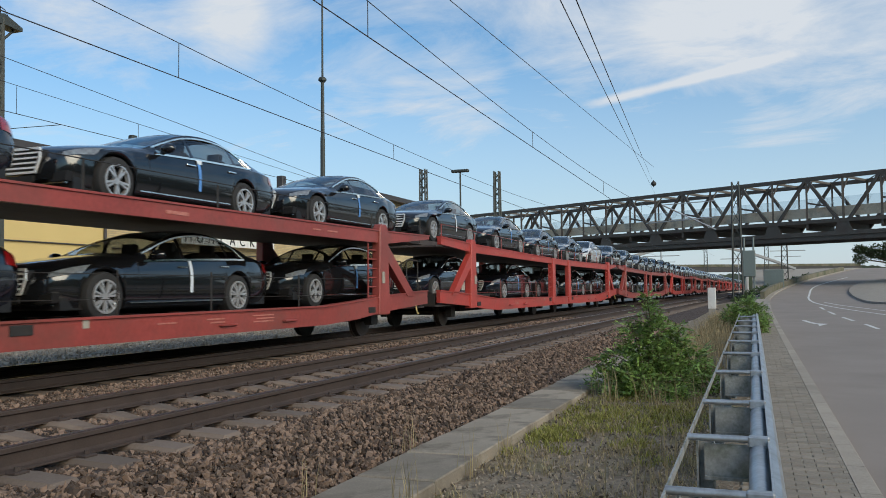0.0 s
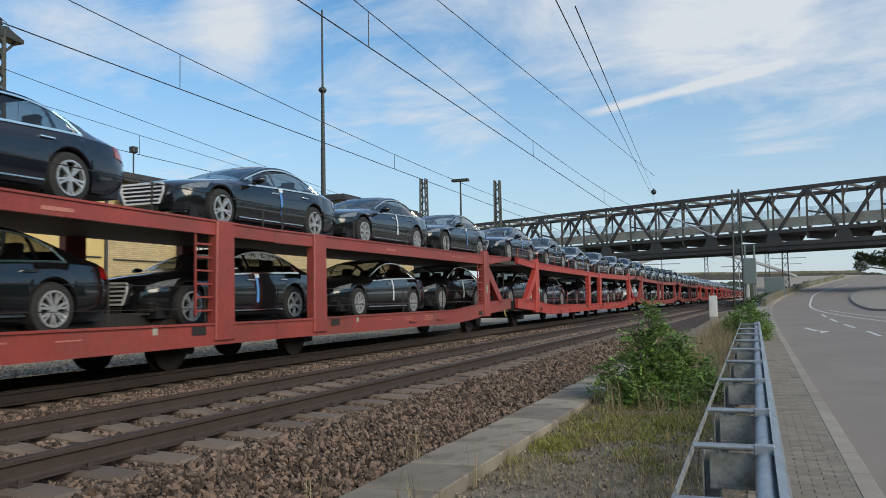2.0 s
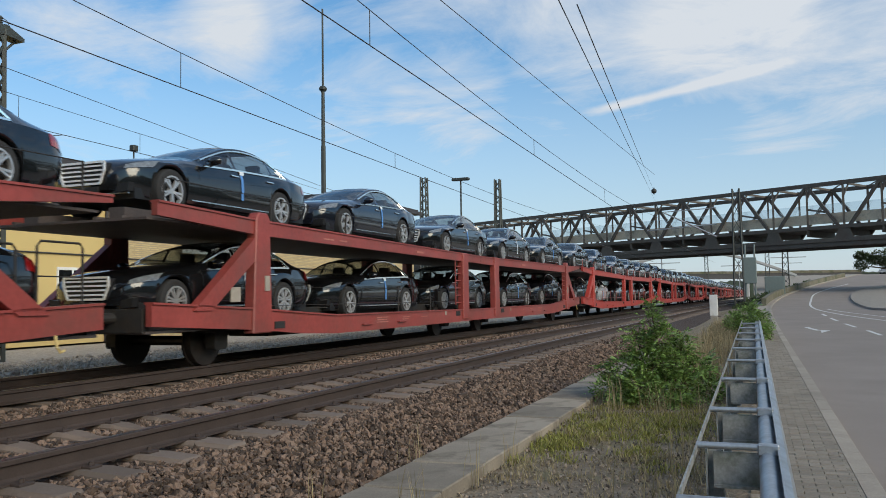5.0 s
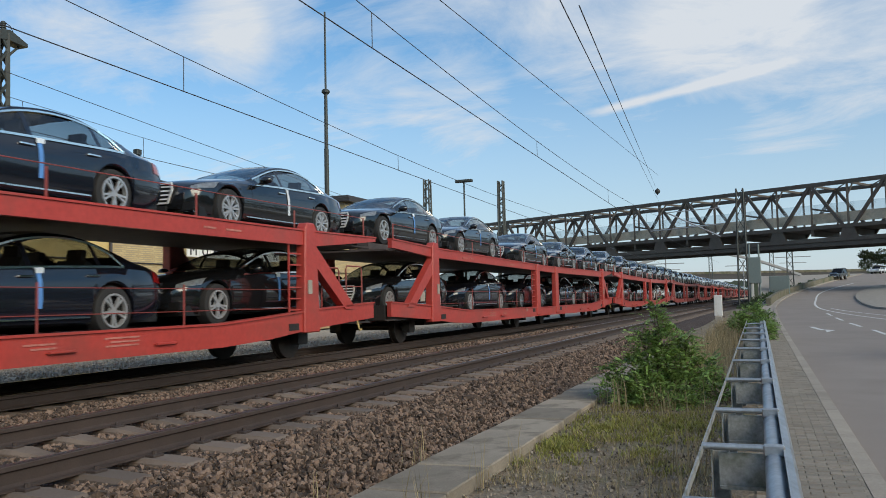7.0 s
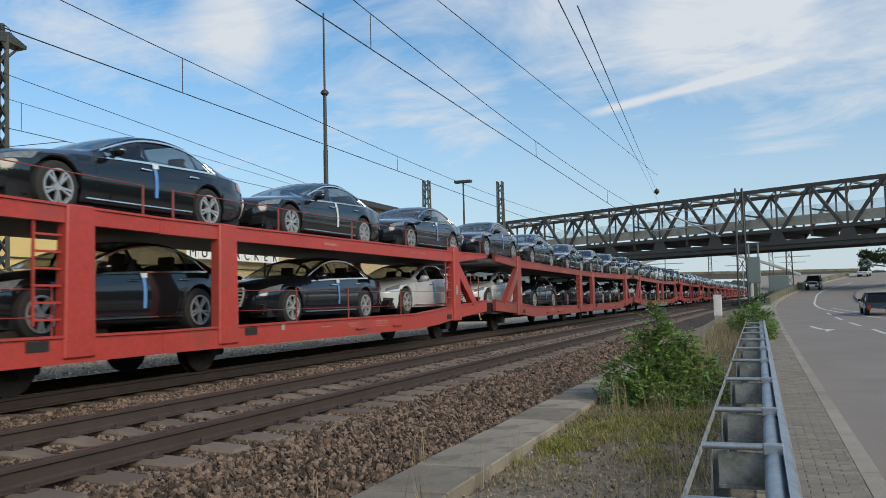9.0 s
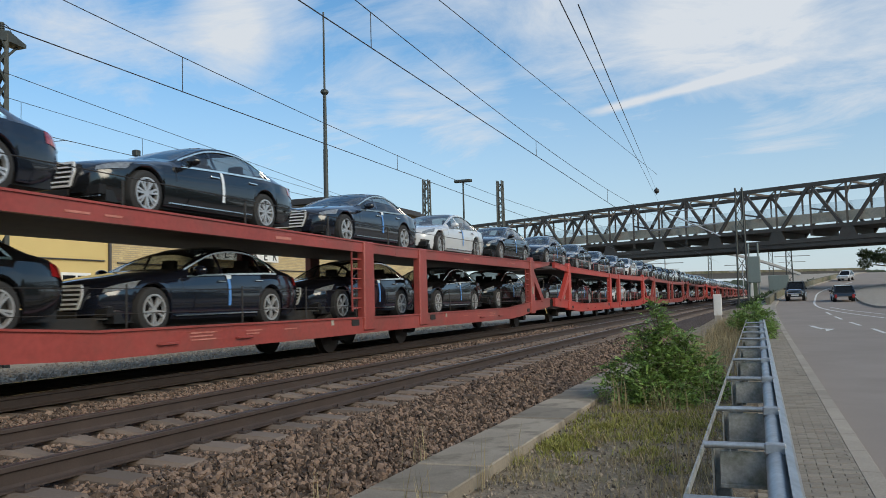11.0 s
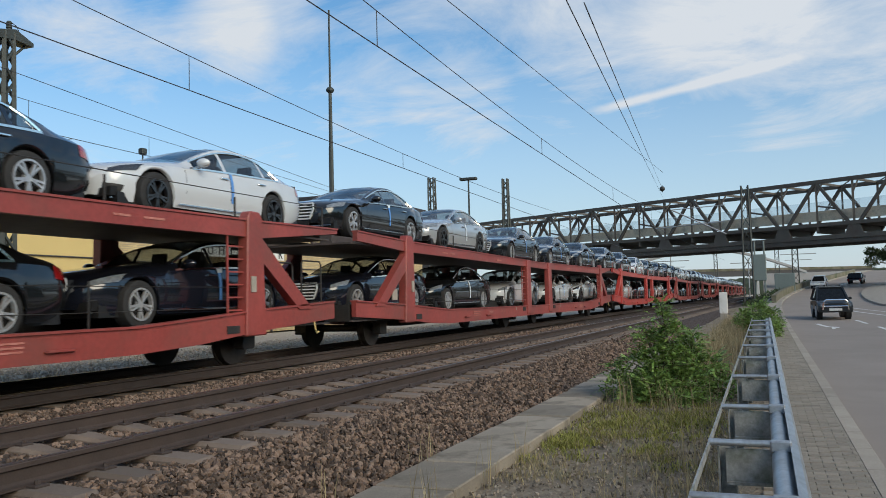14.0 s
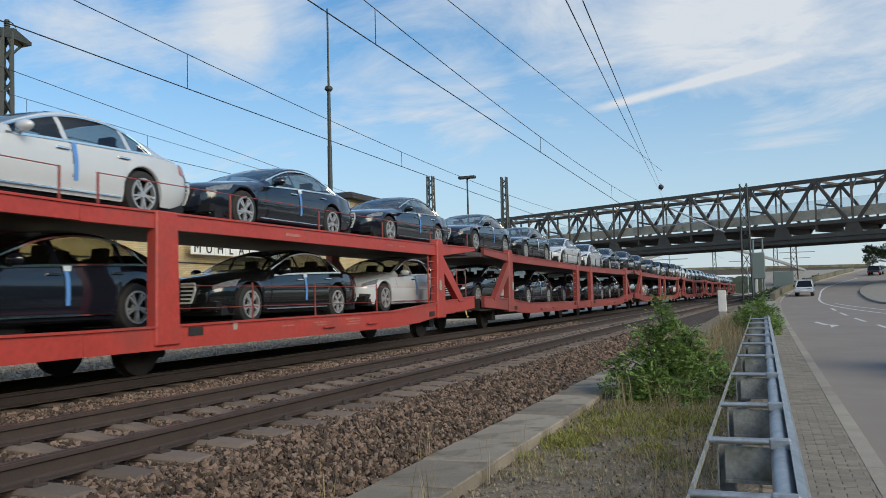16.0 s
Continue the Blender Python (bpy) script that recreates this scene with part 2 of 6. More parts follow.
SLEEPER = mat("sleeper_concrete", (0.150, 0.114, 0.092), 0.9, spread=0.2, scale=4, fine=50, per=0.5, stain=(0.12, 0.085, 0.065), stain_scale=3)
RAIL = mat("rusty_rail", (0.047, 0.032, 0.027), 0.75, spread=0.3, scale=4, fine=70)
RAIL_TOP = mat("polished_rail_head", (0.20, 0.18, 0.17), 0.35, metal=0.8, spread=0.2, scale=3)
CONCRETE = mat("trough_concrete", (0.26, 0.222, 0.176), 0.9, spread=0.25, scale=3, fine=60, per=0.5, stain=(0.13, 0.108, 0.08), stain_scale=2.6, stain_cut=(0.46, 0.7))
EARTH = mat("dry_earth", (0.205, 0.165, 0.120), 0.95, spread=0.55, scale=5, fine=26, bump=0.8, dist=0.04, stain=(0.165, 0.155, 0.075), stain_scale=1.4, stain_cut=(0.5, 0.68))
ASPHALT = mat("asphalt", (0.252, 0.212, 0.184), 0.85, spread=0.14, scale=0.6, fine=120, bump=0.12, dist=0.006, stain=(0.222, 0.187, 0.161), stain_scale=0.35)
PAVER = mat("grey_paver", (0.245, 0.215, 0.178), 0.9, spread=0.2, scale=3, fine=60, per=0.28, stain=(0.17, 0.155, 0.13), stain_scale=1.5)
KERB = mat("kerb_concrete", (0.32, 0.282, 0.238), 0.9, spread=0.2, scale=3, fine=50, per=0.3)
ROAD_WHITE = mat("road_marking", (0.60, 0.60, 0.58), 0.7, spread=0.15, scale=4, fine=50)
GALV = mat("galvanised_steel", (0.42, 0.44, 0.46), 0.42, metal=0.75, spread=0.22, scale=7, fine=40, bump=0.05, stain=(0.28, 0.28, 0.27), stain_scale=3)
GALV_DIRTY = mat("weathered_galvanised_post", (0.30, 0.305, 0.29), 0.6, metal=0.25, spread=0.35, scale=9, fine=40, stain=(0.10, 0.11, 0.07), stain_scale=4)
BRIDGE = mat("bridge_grey_paint", (0.082, 0.070, 0.058), 0.65, spread=0.25, scale=1.2, fine=12, stain=(0.075, 0.05, 0.04), stain_scale=0.8)
BRIDGE_DECK = mat("bridge_concrete", (0.64, 0.53, 0.40), 0.9, spread=0.2, scale=0.5, fine=8, stain=(0.22, 0.2, 0.17), stain_scale=0.4)
MESH_PANEL = pane("pale_clear_screen", (0.88, 0.90, 0.92))
YELLOW = mat("yellow_render", (0.56, 0.42, 0.18), 0.9, spread=0.08, scale=0.6, fine=25, bump=0.1, stain=(0.44, 0.33, 0.16), stain_scale=0.3, stain_cut=(0.5, 0.8))
BRICK = mat("pale_yellow_brick", (0.52, 0.40, 0.21), 0.9, spread=0.14, scale=2, fine=30)


def courses(m, mortar, size):
    """Lays brick courses over a wall material, seen from far off."""
    nt = m.node_tree
    p = nt.nodes["Principled BSDF"]
    col = p.inputs["Base Color"].links[0].from_socket
    co, mp, br = nt.nodes.new("ShaderNodeTexCoord"), nt.nodes.new("ShaderNodeMapping"), nt.nodes.new("ShaderNodeTexBrick")
    mp.inputs["Rotation"].default_value = (radians(90), 0, radians(90))
    mp.vector_type = "TEXTURE"
    br.inputs["Scale"].default_value = 1.0
    br.inputs["Brick Width"].default_value, br.inputs["Row Height"].default_value, br.inputs["Mortar Size"].default_value = *size, 0.012
    br.inputs["Mortar"].default_value = (*mortar, 1)
    dark = nt.nodes.new("ShaderNodeMix")
    dark.data_type, dark.blend_type = "RGBA", "MULTIPLY"
    dark.inputs["Factor"].default_value, dark.inputs["B"].default_value = 1.0, (0.78, 0.74, 0.70, 1)
    nt.links.new(col, dark.inputs["A"])
    nt.links.new(co.outputs["Object"], mp.inputs[0])
    nt.links.new(mp.outputs[0], br.inputs["Vector"])
    nt.links.new(col, br.inputs["Color1"])
    nt.links.new(dark.outputs["Result"], br.inputs["Color2"])
    nt.links.new(br.outputs["Color"], p.inputs["Base Color"])


courses(BRICK, (0.30, 0.25, 0.17), (0.25, 0.077))
ROOF = mat("dark_roof_edge", (0.045, 0.042, 0.045), 0.6, spread=0.3)
SIGN_WHITE = mat("enamel_white", (0.68, 0.68, 0.66), 0.4, spread=0.08)
SIGN_BLACK = mat("sign_letter_black", (0.02, 0.02, 0.025), 0.5, spread=0.1)
MAST = mat("dark_green_mast", (0.035, 0.042, 0.040), 0.6, spread=0.25, scale=2)
WIRE = mat("dark_copper_wire", (0.035, 0.035, 0.04), 0.5, spread=0.2, bump=0)
LEAF = mat("fresh_leaf", (0.185, 0.29, 0.08), 0.5, spread=0.45, scale=3, fine=20, per=0.9, bump=0)
LEAF_DARK = mat("dark_leaf", (0.055, 0.085, 0.032), 0.6, spread=0.35, scale=3, fine=20, per=0.8, bump=0)
GRASS_GREEN = mat("yellow_green_weed", (0.27, 0.265, 0.065), 0.7, spread=0.35, scale=1.2, per=0.9, bump=0)
GRASS_DRY = mat("dry_grass", (0.345, 0.28, 0.16), 0.8, spread=0.3, scale=1.2, per=0.9, bump=0)
STEM = mat("brown_stem", (0.09, 0.07, 0.04), 0.8, spread=0.3)
POST_WHITE = mat("white_post_paint", (0.66, 0.65, 0.63), 0.6, spread=0.1, stain=(0.45, 0.42, 0.38), stain_scale=3)
POST_BASE = mat("post_base_concrete", (0.33, 0.30, 0.26), 0.9, spread=0.2)
FAR_GREEN = mat("far_woods", (0.055, 0.075, 0.045), 0.9, spread=0.4, scale=0.15, fine=1.2, per=0.5)
FAR_GREY = mat("far_structure", (0.30, 0.31, 0.32), 0.8, spread=0.2, scale=0.3)
PARAPET = mat("mossy_parapet_concrete", (0.15, 0.135, 0.10), 0.9, spread=0.3, scale=1.0, fine=20, stain=(0.07, 0.08, 0.04), stain_scale=0.7, stain_cut=(0.45, 0.65))
CABINET_GREY = mat("grey_cabinet_paint", (0.14, 0.175, 0.17), 0.5, spread=0.12)

for plant in (LEAF, LEAF_DARK, GRASS_GREEN, GRASS_DRY):
    leafy(plant)


# ---------------------------------------------------------------- mesh helpers
def box(bm, x0, y0, z0, x1, y1, z1, bevel=0.0, m=None):
    """An axis-aligned box, optionally bevelled and moved by m."""
    v = bmesh.ops.create_cube(bm, size=1, matrix=Matrix.Translation(((x0 + x1) / 2, (y0 + y1) / 2, (z0 + z1) / 2)) @ Matrix.Diagonal((abs(x1 - x0), abs(y1 - y0), abs(z1 - z0), 1)))["verts"]
    if bevel:
        edges = list({e for a in v for e in a.link_edges})
        v = list({a for f in bmesh.ops.bevel(bm, geom=edges, offset=bevel, segments=1, affect="EDGES")["faces"] for a in f.verts} | {a for a in v if a.is_valid})
    if m is not None:
        bmesh.ops.transform(bm, matrix=m, verts=v)
    return v


def bar(bm, a, b, w, h=None, round_=False, n=8):
    """A bar from a to b: a box w by h, or a tube of that width."""
    a, b = Vector(a), Vector(b)
    d = b - a
    q = d.to_track_quat("Z", "Y").to_matrix().to_4x4()
    m = Matrix.Translation((a + b) / 2) @ q
    if round_:
        return bmesh.ops.create_cone(bm, cap_ends=True, segments=n, radius1=w / 2, radius2=(h or w) / 2, depth=d.length, matrix=m)["verts"]
    return bmesh.ops.create_cube(bm, size=1, matrix=m @ Matrix.Diagonal((w, h or w, d.length, 1)))["verts"]


def tube(bm, pts, d, n=6):
    """One unbroken tube through several points."""
    rings = []
    for i, p in enumerate(pts):
        a, b = Vector(pts[max(0, i - 1)]), Vector(pts[min(len(pts) - 1, i + 1)])
        w = (b - a).normalized()
        u = w.cross(Vector((0.03, 0.02, 1)) if abs(w.z) < 0.9 else Vector((1, 0, 0))).normalized()
        v = w.cross(u)
        rings.append([bm.verts.new(Vector(p) + (u * math.cos(2 * math.pi * k / n) + v * math.sin(2 * math.pi * k / n)) * d / 2) for k in range(n)])
    for a, b in zip(rings, rings[1:]):
        for k in range(n):
            bm.faces.new((a[k], a[(k + 1) % n], b[(k + 1) % n], b[k]))
    bm.faces.new(rings[0])
    bm.faces.new(rings[-1][::-1])


def prism(bm, outline, axis, lo, hi):
    """A plate whose outline (pairs) is pushed from lo to hi along an axis."""
    def at(p, k):
        q = list(p)
        q.insert("xyz".index(axis), k)
        return bm.verts.new(q)
    a, b = [at(p, lo) for p in outline], [at(p, hi) for p in outline]
    n = len(a)
    bm.faces.new(a)
    bm.faces.new(b[::-1])
    for i in range(n):
        bm.faces.new((a[i], b[i], b[(i + 1) % n], a[(i + 1) % n]))


def part(name, bm, material, parent=None, label="", smooth=False, kind=""):
    """Links a bmesh as one mesh object, under a thing or a part."""
    bmesh.ops.recalc_face_normals(bm, faces=bm.faces)
    me = bpy.data.meshes.new(name)
    bm.to_mesh(me)
    bm.free()
    if smooth:
        me.polygons.foreach_set("use_smooth", [True] * len(me.polygons))
        me.set_sharp_from_angle(angle=radians(35))
    me.materials.append(material)
    ob = new(name, me)
    if parent is not None:
        ob.parent = parent
    return tagged(ob, label, kind=kind)


def share(name, me, parent, m):
    ob = new(name, me)
    ob.parent = parent
    ob.matrix_basis = m
    return ob


def thing(name, label, category, group="", kind=""):
    return tagged(new(name), label, category, group, kind)


def raw(name, verts, faces, material, parent=None, kind=""):
    """One mesh from arrays of corners and of faces with equal corner counts."""
    me = bpy.data.meshes.new(name)
    verts, faces = np.asarray(verts, np.float32), np.asarray(faces, np.int32)
    k = faces.shape[1]
    me.vertices.add(len(verts))
    me.vertices.foreach_set("co", verts.ravel())
    me.loops.add(faces.size)
    me.loops.foreach_set("vertex_index", faces.ravel())
    me.polygons.add(len(faces))
    me.polygons.foreach_set("loop_start", np.arange(len(faces), dtype=np.int32) * k)
    me.polygons.foreach_set("use_smooth", np.zeros(len(faces), dtype=bool))
    me.update(calc_edges=True)
    me.validate()
    me.materials.append(material)
    ob = new(name, me)
    if parent is not None:
        ob.parent = parent
    return tagged(ob, kind=kind)


def sheet(name, xs, ys, z, material, label, category):
    """A sheet of ground over a grid, its height given by z(x, y)."""
    X, Y = np.meshgrid(xs, ys)
    v = np.stack([X, Y, np.vectorize(z)(X, Y)], -1).reshape(-1, 3)
    n = len(xs)
    i, j = np.meshgrid(np.arange(n - 1), np.arange(len(ys) - 1))
    a = (j * n + i).ravel()
    ob = raw(name, v, np.stack([a, a + 1, a + n + 1, a + n], -1), material, kind="structure")
    return tagged(ob, label, category)


# ---------------------------------------------------------------- the lie of the land
def near_x(y):
    """The centre line of the empty track; it bends slightly towards the road."""
    if y < 0:
        return -5.475 + 0.00194 * y
    return -5.475 + 0.00194 * y + 0.00011 * min(y, 170) ** 2 + 0.0374 * max(0.0, y - 170)


def far_x(y):
    """The centre line of the loaded track."""
    if y < 0:
        return -9.236 - 0.00676 * y if y > -20 else -9.101 + 0.00194 * (y + 20)
    return -9.236 - 0.00676 * y + 0.00004 * min(y, 170) ** 2 + 0.0136 * max(0.0, y - 170)


def road_z(y):
    y = min(y, 132.0)
    return -0.66 + 0.0066 * y + 0.0003 * max(0.0, y - 25) ** 2


def kerb_x(y):
    """The kerb between the paved verge and the road."""
    return 0.915 - 0.0096 * min(y, 45) + 0.00215 * max(0.0, y - 55) ** 2


def guard_x(y):
    return 0.115 - 0.0095 * y


def ground_z(x, y):
    k = kerb_x(y)
    c = near_x(y) + 2.3
    low = -0.60 + 0.006 * min(max(y, 0), 60)
    if x > k - 0.7:
        return road_z(y) - 0.03
    if y > 60 and x > k - 4:
        f = (k - 0.7 - x) / 3.3
        return (road_z(y) - 0.03) * (1 - f) + low * f
    if x < c - 15.5:
        return -0.3
    if x < c:
        return -0.66
    return low


XS = sorted(set(list(np.arange(-16, 16, 0.4)) + [-2500, -1200, -500, -200, -100, -60, -40, -25, 20, 30, 50, 90, 200, 500, 1200, 2500]))
YS = sorted(set(list(np.arange(-10, 150, 1.5)) + [-2500, -900, -300, -100, -40, 170, 200, 260, 350, 600, 1200, 2500, 4000]))
sheet("ground", XS, YS, lambda x, y: ground_z(x, y) - 0.02, EARTH, "dry brown earth with sparse weeds beside the railway", "ground")


def strip(name, ys, left, right, z, material, label, category, thick=0.0, kind="structure"):
    """A band of ground between two lines."""
    v, f = [], []
    for y in ys:
        v += [(left(y), y, z(left(y), y)), (right(y), y, z(right(y), y))]
    if thick:
        for y in ys:
            v += [(left(y), y, z(left(y), y) - thick), (right(y), y, z(right(y), y) - thick)]
    n = len(ys)
    for i in range(n - 1):
        f.append((2 * i, 2 * i + 1, 2 * i + 3, 2 * i + 2))
        if thick:
            o = 2 * n
            f.append((2 * i, 2 * i + 2, o + 2 * i + 2, o + 2 * i))
            f.append((2 * i + 1, o + 2 * i + 1, o + 2 * i + 3, 2 * i + 3))
    if thick:
        o = 2 * n
        f += [(0, o, o + 1, 1), (2 * n - 2, 2 * n - 1, o + 2 * n - 1, o + 2 * n - 2)]
    return tagged(raw(name, v, f, material, kind=kind), label, category)


FAR_YS = list(np.arange(-440, -8, 12.0)) + list(np.arange(-8, 60, 1.0)) + list(np.arange(60, 180, 3.0)) + list(np.arange(180, 420, 12.0))
# ballast bed with a sloping shoulder
bed_v, bed_f = [], []
for i, y in enumerate(FAR_YS):
    c = near_x(y)
    profile = ((-14.0, -0.33), (-6.9, -0.30), (-5.4, -0.20), (-2.0, -0.215), (1.45, -0.215), (1.70, -0.26), (2.38, -0.55))
    bed_v += [(c + a, y, b) for a, b in profile]
    if i:
        for k in range(6):
            o = (i - 1) * 7 + k
            bed_f.append((o, o + 1, o + 8, o + 7))
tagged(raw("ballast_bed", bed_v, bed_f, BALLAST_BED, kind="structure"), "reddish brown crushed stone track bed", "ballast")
strip("gravel_bed", FAR_YS, lambda y: near_x(y) - 14, lambda y: near_x(y) - 6.3, lambda x, y: -0.20, GREY_GRAVEL, "pale grey gravel beyond the loaded track", "gravel")


# ---------------------------------------------------------------- rails and sleepers
def rail_profile():
    half = [(0.0, 0.0), (0.030, 0.0), (0.036, -0.008), (0.036, -0.036), (0.010, -0.050), (0.009, -0.125), (0.030, -0.143), (0.072, -0.152), (0.072, -0.165)]
    return half + [(-a, b) for a, b in half[::-1] if a]


def railway(name, centre, label):
    t = thing(name, label, "railway track", kind="structure")
    prof = rail_profile()
    for side in (-0.7535, 0.7535):
        v, f = [], []
        for i, y in enumerate(FAR_YS):
            v += [(centre(y) + side + a, y, b) for a, b in prof]
            n = len(prof)
            if i:
                f += [((i - 1) * n + k, (i - 1) * n + (k + 1) % n, i * n + (k + 1) % n, i * n + k) for k in range(n)]
        r = raw("rail", v, f, RAIL, t)
        tagged(r, "brown rusty steel rail")
        v, f = [], []
        for i, y in enumerate(FAR_YS):
            v += [(centre(y) + side - 0.027, y, 0.002), (centre(y) + side + 0.027, y, 0.002)]
            if i:
                f.append((2 * i - 2, 2 * i - 1, 2 * i + 1, 2 * i))
        tagged(raw("running_surface", v, f, RAIL_TOP, r), "dull polished running surface")
    return t


near_track = railway("near_track", near_x, "empty railway track with rusty rails on concrete sleepers")
far_track = railway("far_track", far_x, "railway track carrying the loaded train")


def sleeper_mesh():
    """Concrete sleeper: high rail seats, lower waist in the middle, chamfered long edges."""
    bm = bmesh.new()
    rings = []
    for x, top, w in ((-1.3, -0.20, 0.13), (-1.27, -0.18, 0.145), (-0.95, -0.165, 0.15), (-0.55, -0.165, 0.145), (-0.3, -0.20, 0.11), (0.3, -0.20, 0.11), (0.55, -0.165, 0.145), (0.95, -0.165, 0.15), (1.27, -0.18, 0.145), (1.3, -0.20, 0.13)):
        rings.append([bm.verts.new(p) for p in ((x, -w, -0.36), (x, -w + 0.01, top - 0.03), (x, -w + 0.04, top), (x, w - 0.04, top), (x, w - 0.01, top - 0.03), (x, w, -0.36))])
    for a, b in zip(rings, rings[1:]):
        for k in range(5):
            bm.faces.new((a[k], a[k + 1], b[k + 1], b[k]))
    bm.faces.new(rings[0])
    bm.faces.new(rings[-1][::-1])
    bmesh.ops.recalc_face_normals(bm, faces=bm.faces)
    me = bpy.data.meshes.new("sleeper")
    bm.to_mesh(me)
    bm.free()
    me.materials.append(SLEEPER)
    return me


def clip_mesh():
    bm = bmesh.new()
    for s in (-1, 1):
        for o in (-0.11, 0.11):
            box(bm, s * 0.7535 + o - 0.05, -0.06, -0.17, s * 0.7535 + o + 0.05, 0.06, -0.147, 0.006)
            bmesh.ops.create_cone(bm, cap_ends=True, segments=6, radius1=0.022, radius2=0.018, depth=0.03, matrix=Matrix.Translation((s * 0.7535 + o, 0, -0.134)))
    me = bpy.data.meshes.new("rail_clip")
    bm.to_mesh(me)
    bm.free()
    me.materials.append(RAIL)
    return me


SLEEPER_MESH, CLIP_MESH = sleeper_mesh(), clip_mesh()
rng = np.random.default_rng(4)
for i in range(140):
    y = -8.5 + 0.60 * i
    m = Matrix.Translation((near_x(y), y, rng.normal(0, 0.004))) @ pose(0, 0, 0, 0, 0, rng.normal(0, 0.35))
    s = share("sleeper", SLEEPER_MESH, near_track, m)
    if 16 <= i < 50:
        share("rail_clip", CLIP_MESH, s, Matrix.Identity(4))
for i in range(40):
    y = 3 + 0.60 * i
    share("sleeper", SLEEPER_MESH, far_track, Matrix.Translation((far_x(y), y, -0.03)))


# ---------------------------------------------------------------- the train's way
LENGTH = 29.453
TRAIN = [(k * 0.5, -10.106 - 25.837 * k * 0.5 + 0.015 * (k * 0.5) ** 2) for k in range(33)]


def on_track(s, side=0.0):
    """A place on the loaded track's centre line."""
    return Vector((far_x(s) + side, s, 0))


def riding(s0, s1):
    """The pose of something that stands between two places of the loaded track; its y axis points up the line."""
    a, b = on_track(s0), on_track(s1)
    d = b - a
    return Matrix.Translation((a + b) / 2) @ Matrix.Rotation(-math.atan2(d.x, d.y), 4, "Z")


# ---------------------------------------------------------------- wagons
def half_wagon(material, mirror):
    """Half of a two-deck car carrier. Its origin is the middle of the half; +y leads to the joint with the other half.
    The end with the slanted struts lies at -y; mirror turns it about."""
    s = -1 if mirror else 1
    half = 7.14
    thin, thin_name = (BLACK_STEEL, "black") if material is WAGON_FADED_HAZED else (WAGON_FADED_HAZED, "dark red")
    t = thing("car_transporter_wagon", "red double-deck car transporter wagon on the rails, half of a pair", "railway wagon", "wagons of the train")

    def flip(bm):
        if mirror:
            bmesh.ops.transform(bm, matrix=Matrix.Rotation(math.pi, 4, "Z"), verts=bm.verts)
        return bm

    # sole bars: higher over the wheels, lower between them; a flange along the top edge
    low = [(-half, 1.035, 0.70), (-4.6, 0.92, 0.56), (-3.2, 0.83, 0.44), (-1.9, 0.755, 0.385), (3.4, 0.74, 0.385), (half, 0.72, 0.40)]
    for x in (-1.5, 1.5):
        bm = bmesh.new()
        rings = [[bm.verts.new((x + u, y, z)) for u, z in ((-0.05, z0), (0.05, z0), (0.05, z1 - 0.03), (0.08, z1 - 0.03), (0.08, z1), (-0.08, z1), (-0.08, z1 - 0.03), (-0.05, z1 - 0.03))] for y, z1, z0 in low]
        for p, q in zip(rings, rings[1:]):
            for i in range(8):
                bm.faces.new((p[i], q[i], q[(i + 1) % 8], p[(i + 1) % 8]))
        bm.faces.new(rings[0])
        bm.faces.new(rings[-1][::-1])
        part("sole_bar", flip(bm), material, t)
    # above the coupling one half ends in a deep beam, the other in a tapered one
    if mirror:
        high = [(-half - 0.15, 2.42), (-half + 2.6, 2.37), (half + 0.05, 2.28), (half + 0.05, 2.05), (-half + 2.4, 2.085), (-half - 0.15, 2.32)]
    else:
        high = [(-half + 0.10, 2.45), (-half + 2.6, 2.38), (half - 0.05, 2.28), (half - 0.05, 2.06), (-half + 2.6, 2.125), (-half + 0.10, 2.24)]
    for x in (-1.5, 1.5):
        bm = bmesh.new()
        # the beam on the side away from the road is shallow
        shallow = (x > 0) == mirror
        prism(bm, [(y, max(z, 2.19) if shallow else z) for y, z in high], "x", x - 0.05, x + 0.05)
        for p, q in zip(high[:2], high[1:3]):
            bar(bm, (x, p[0], p[1] - 0.012), (x, q[0], q[1] - 0.012), 0.15, 0.03)
        part("upper_beam", flip(bm), material, t)
    # decks with a trough for each row of wheels
    for z, nm, top in ((0.635, "lower_deck", 0.7), (2.215, "upper_deck", 2.3)):
        bm = bmesh.new()
        edge = [(-1.45, z - 0.035), (1.45, z - 0.035), (1.45, z)]
        for x in (1.0, 0.55, -0.55, -1.0):
            edge += [(x + 0.03, z), (x + 0.03, z + 0.04), (x - 0.03, z + 0.04), (x - 0.03, z)]
        prism(bm, edge + [(-1.45, z)], "y", -half, half)
        part(nm, flip(bm), DECK, t, "dark steel loading deck")
    # wheel ramps rise towards the strutted end of the upper deck
    rise = [(-7.0, 2.31), (-2.7, 2.31), (-2.2, 2.265), (7.05, 2.265)] if mirror else [(-7.0, 2.39), (-2.4, 2.39), (-1.6, 2.35), (3.6, 2.35), (4.6, 2.265), (7.05, 2.265)]
    for x in (-0.80, 0.80):
        bm = bmesh.new()
        prism(bm, rise + [(7.05, 2.20), (-7.0, 2.20)], "x", x - 0.14, x + 0.14)
        part("wheel_ramp", flip(bm), DECK, t, "dark steel wheel ramp")
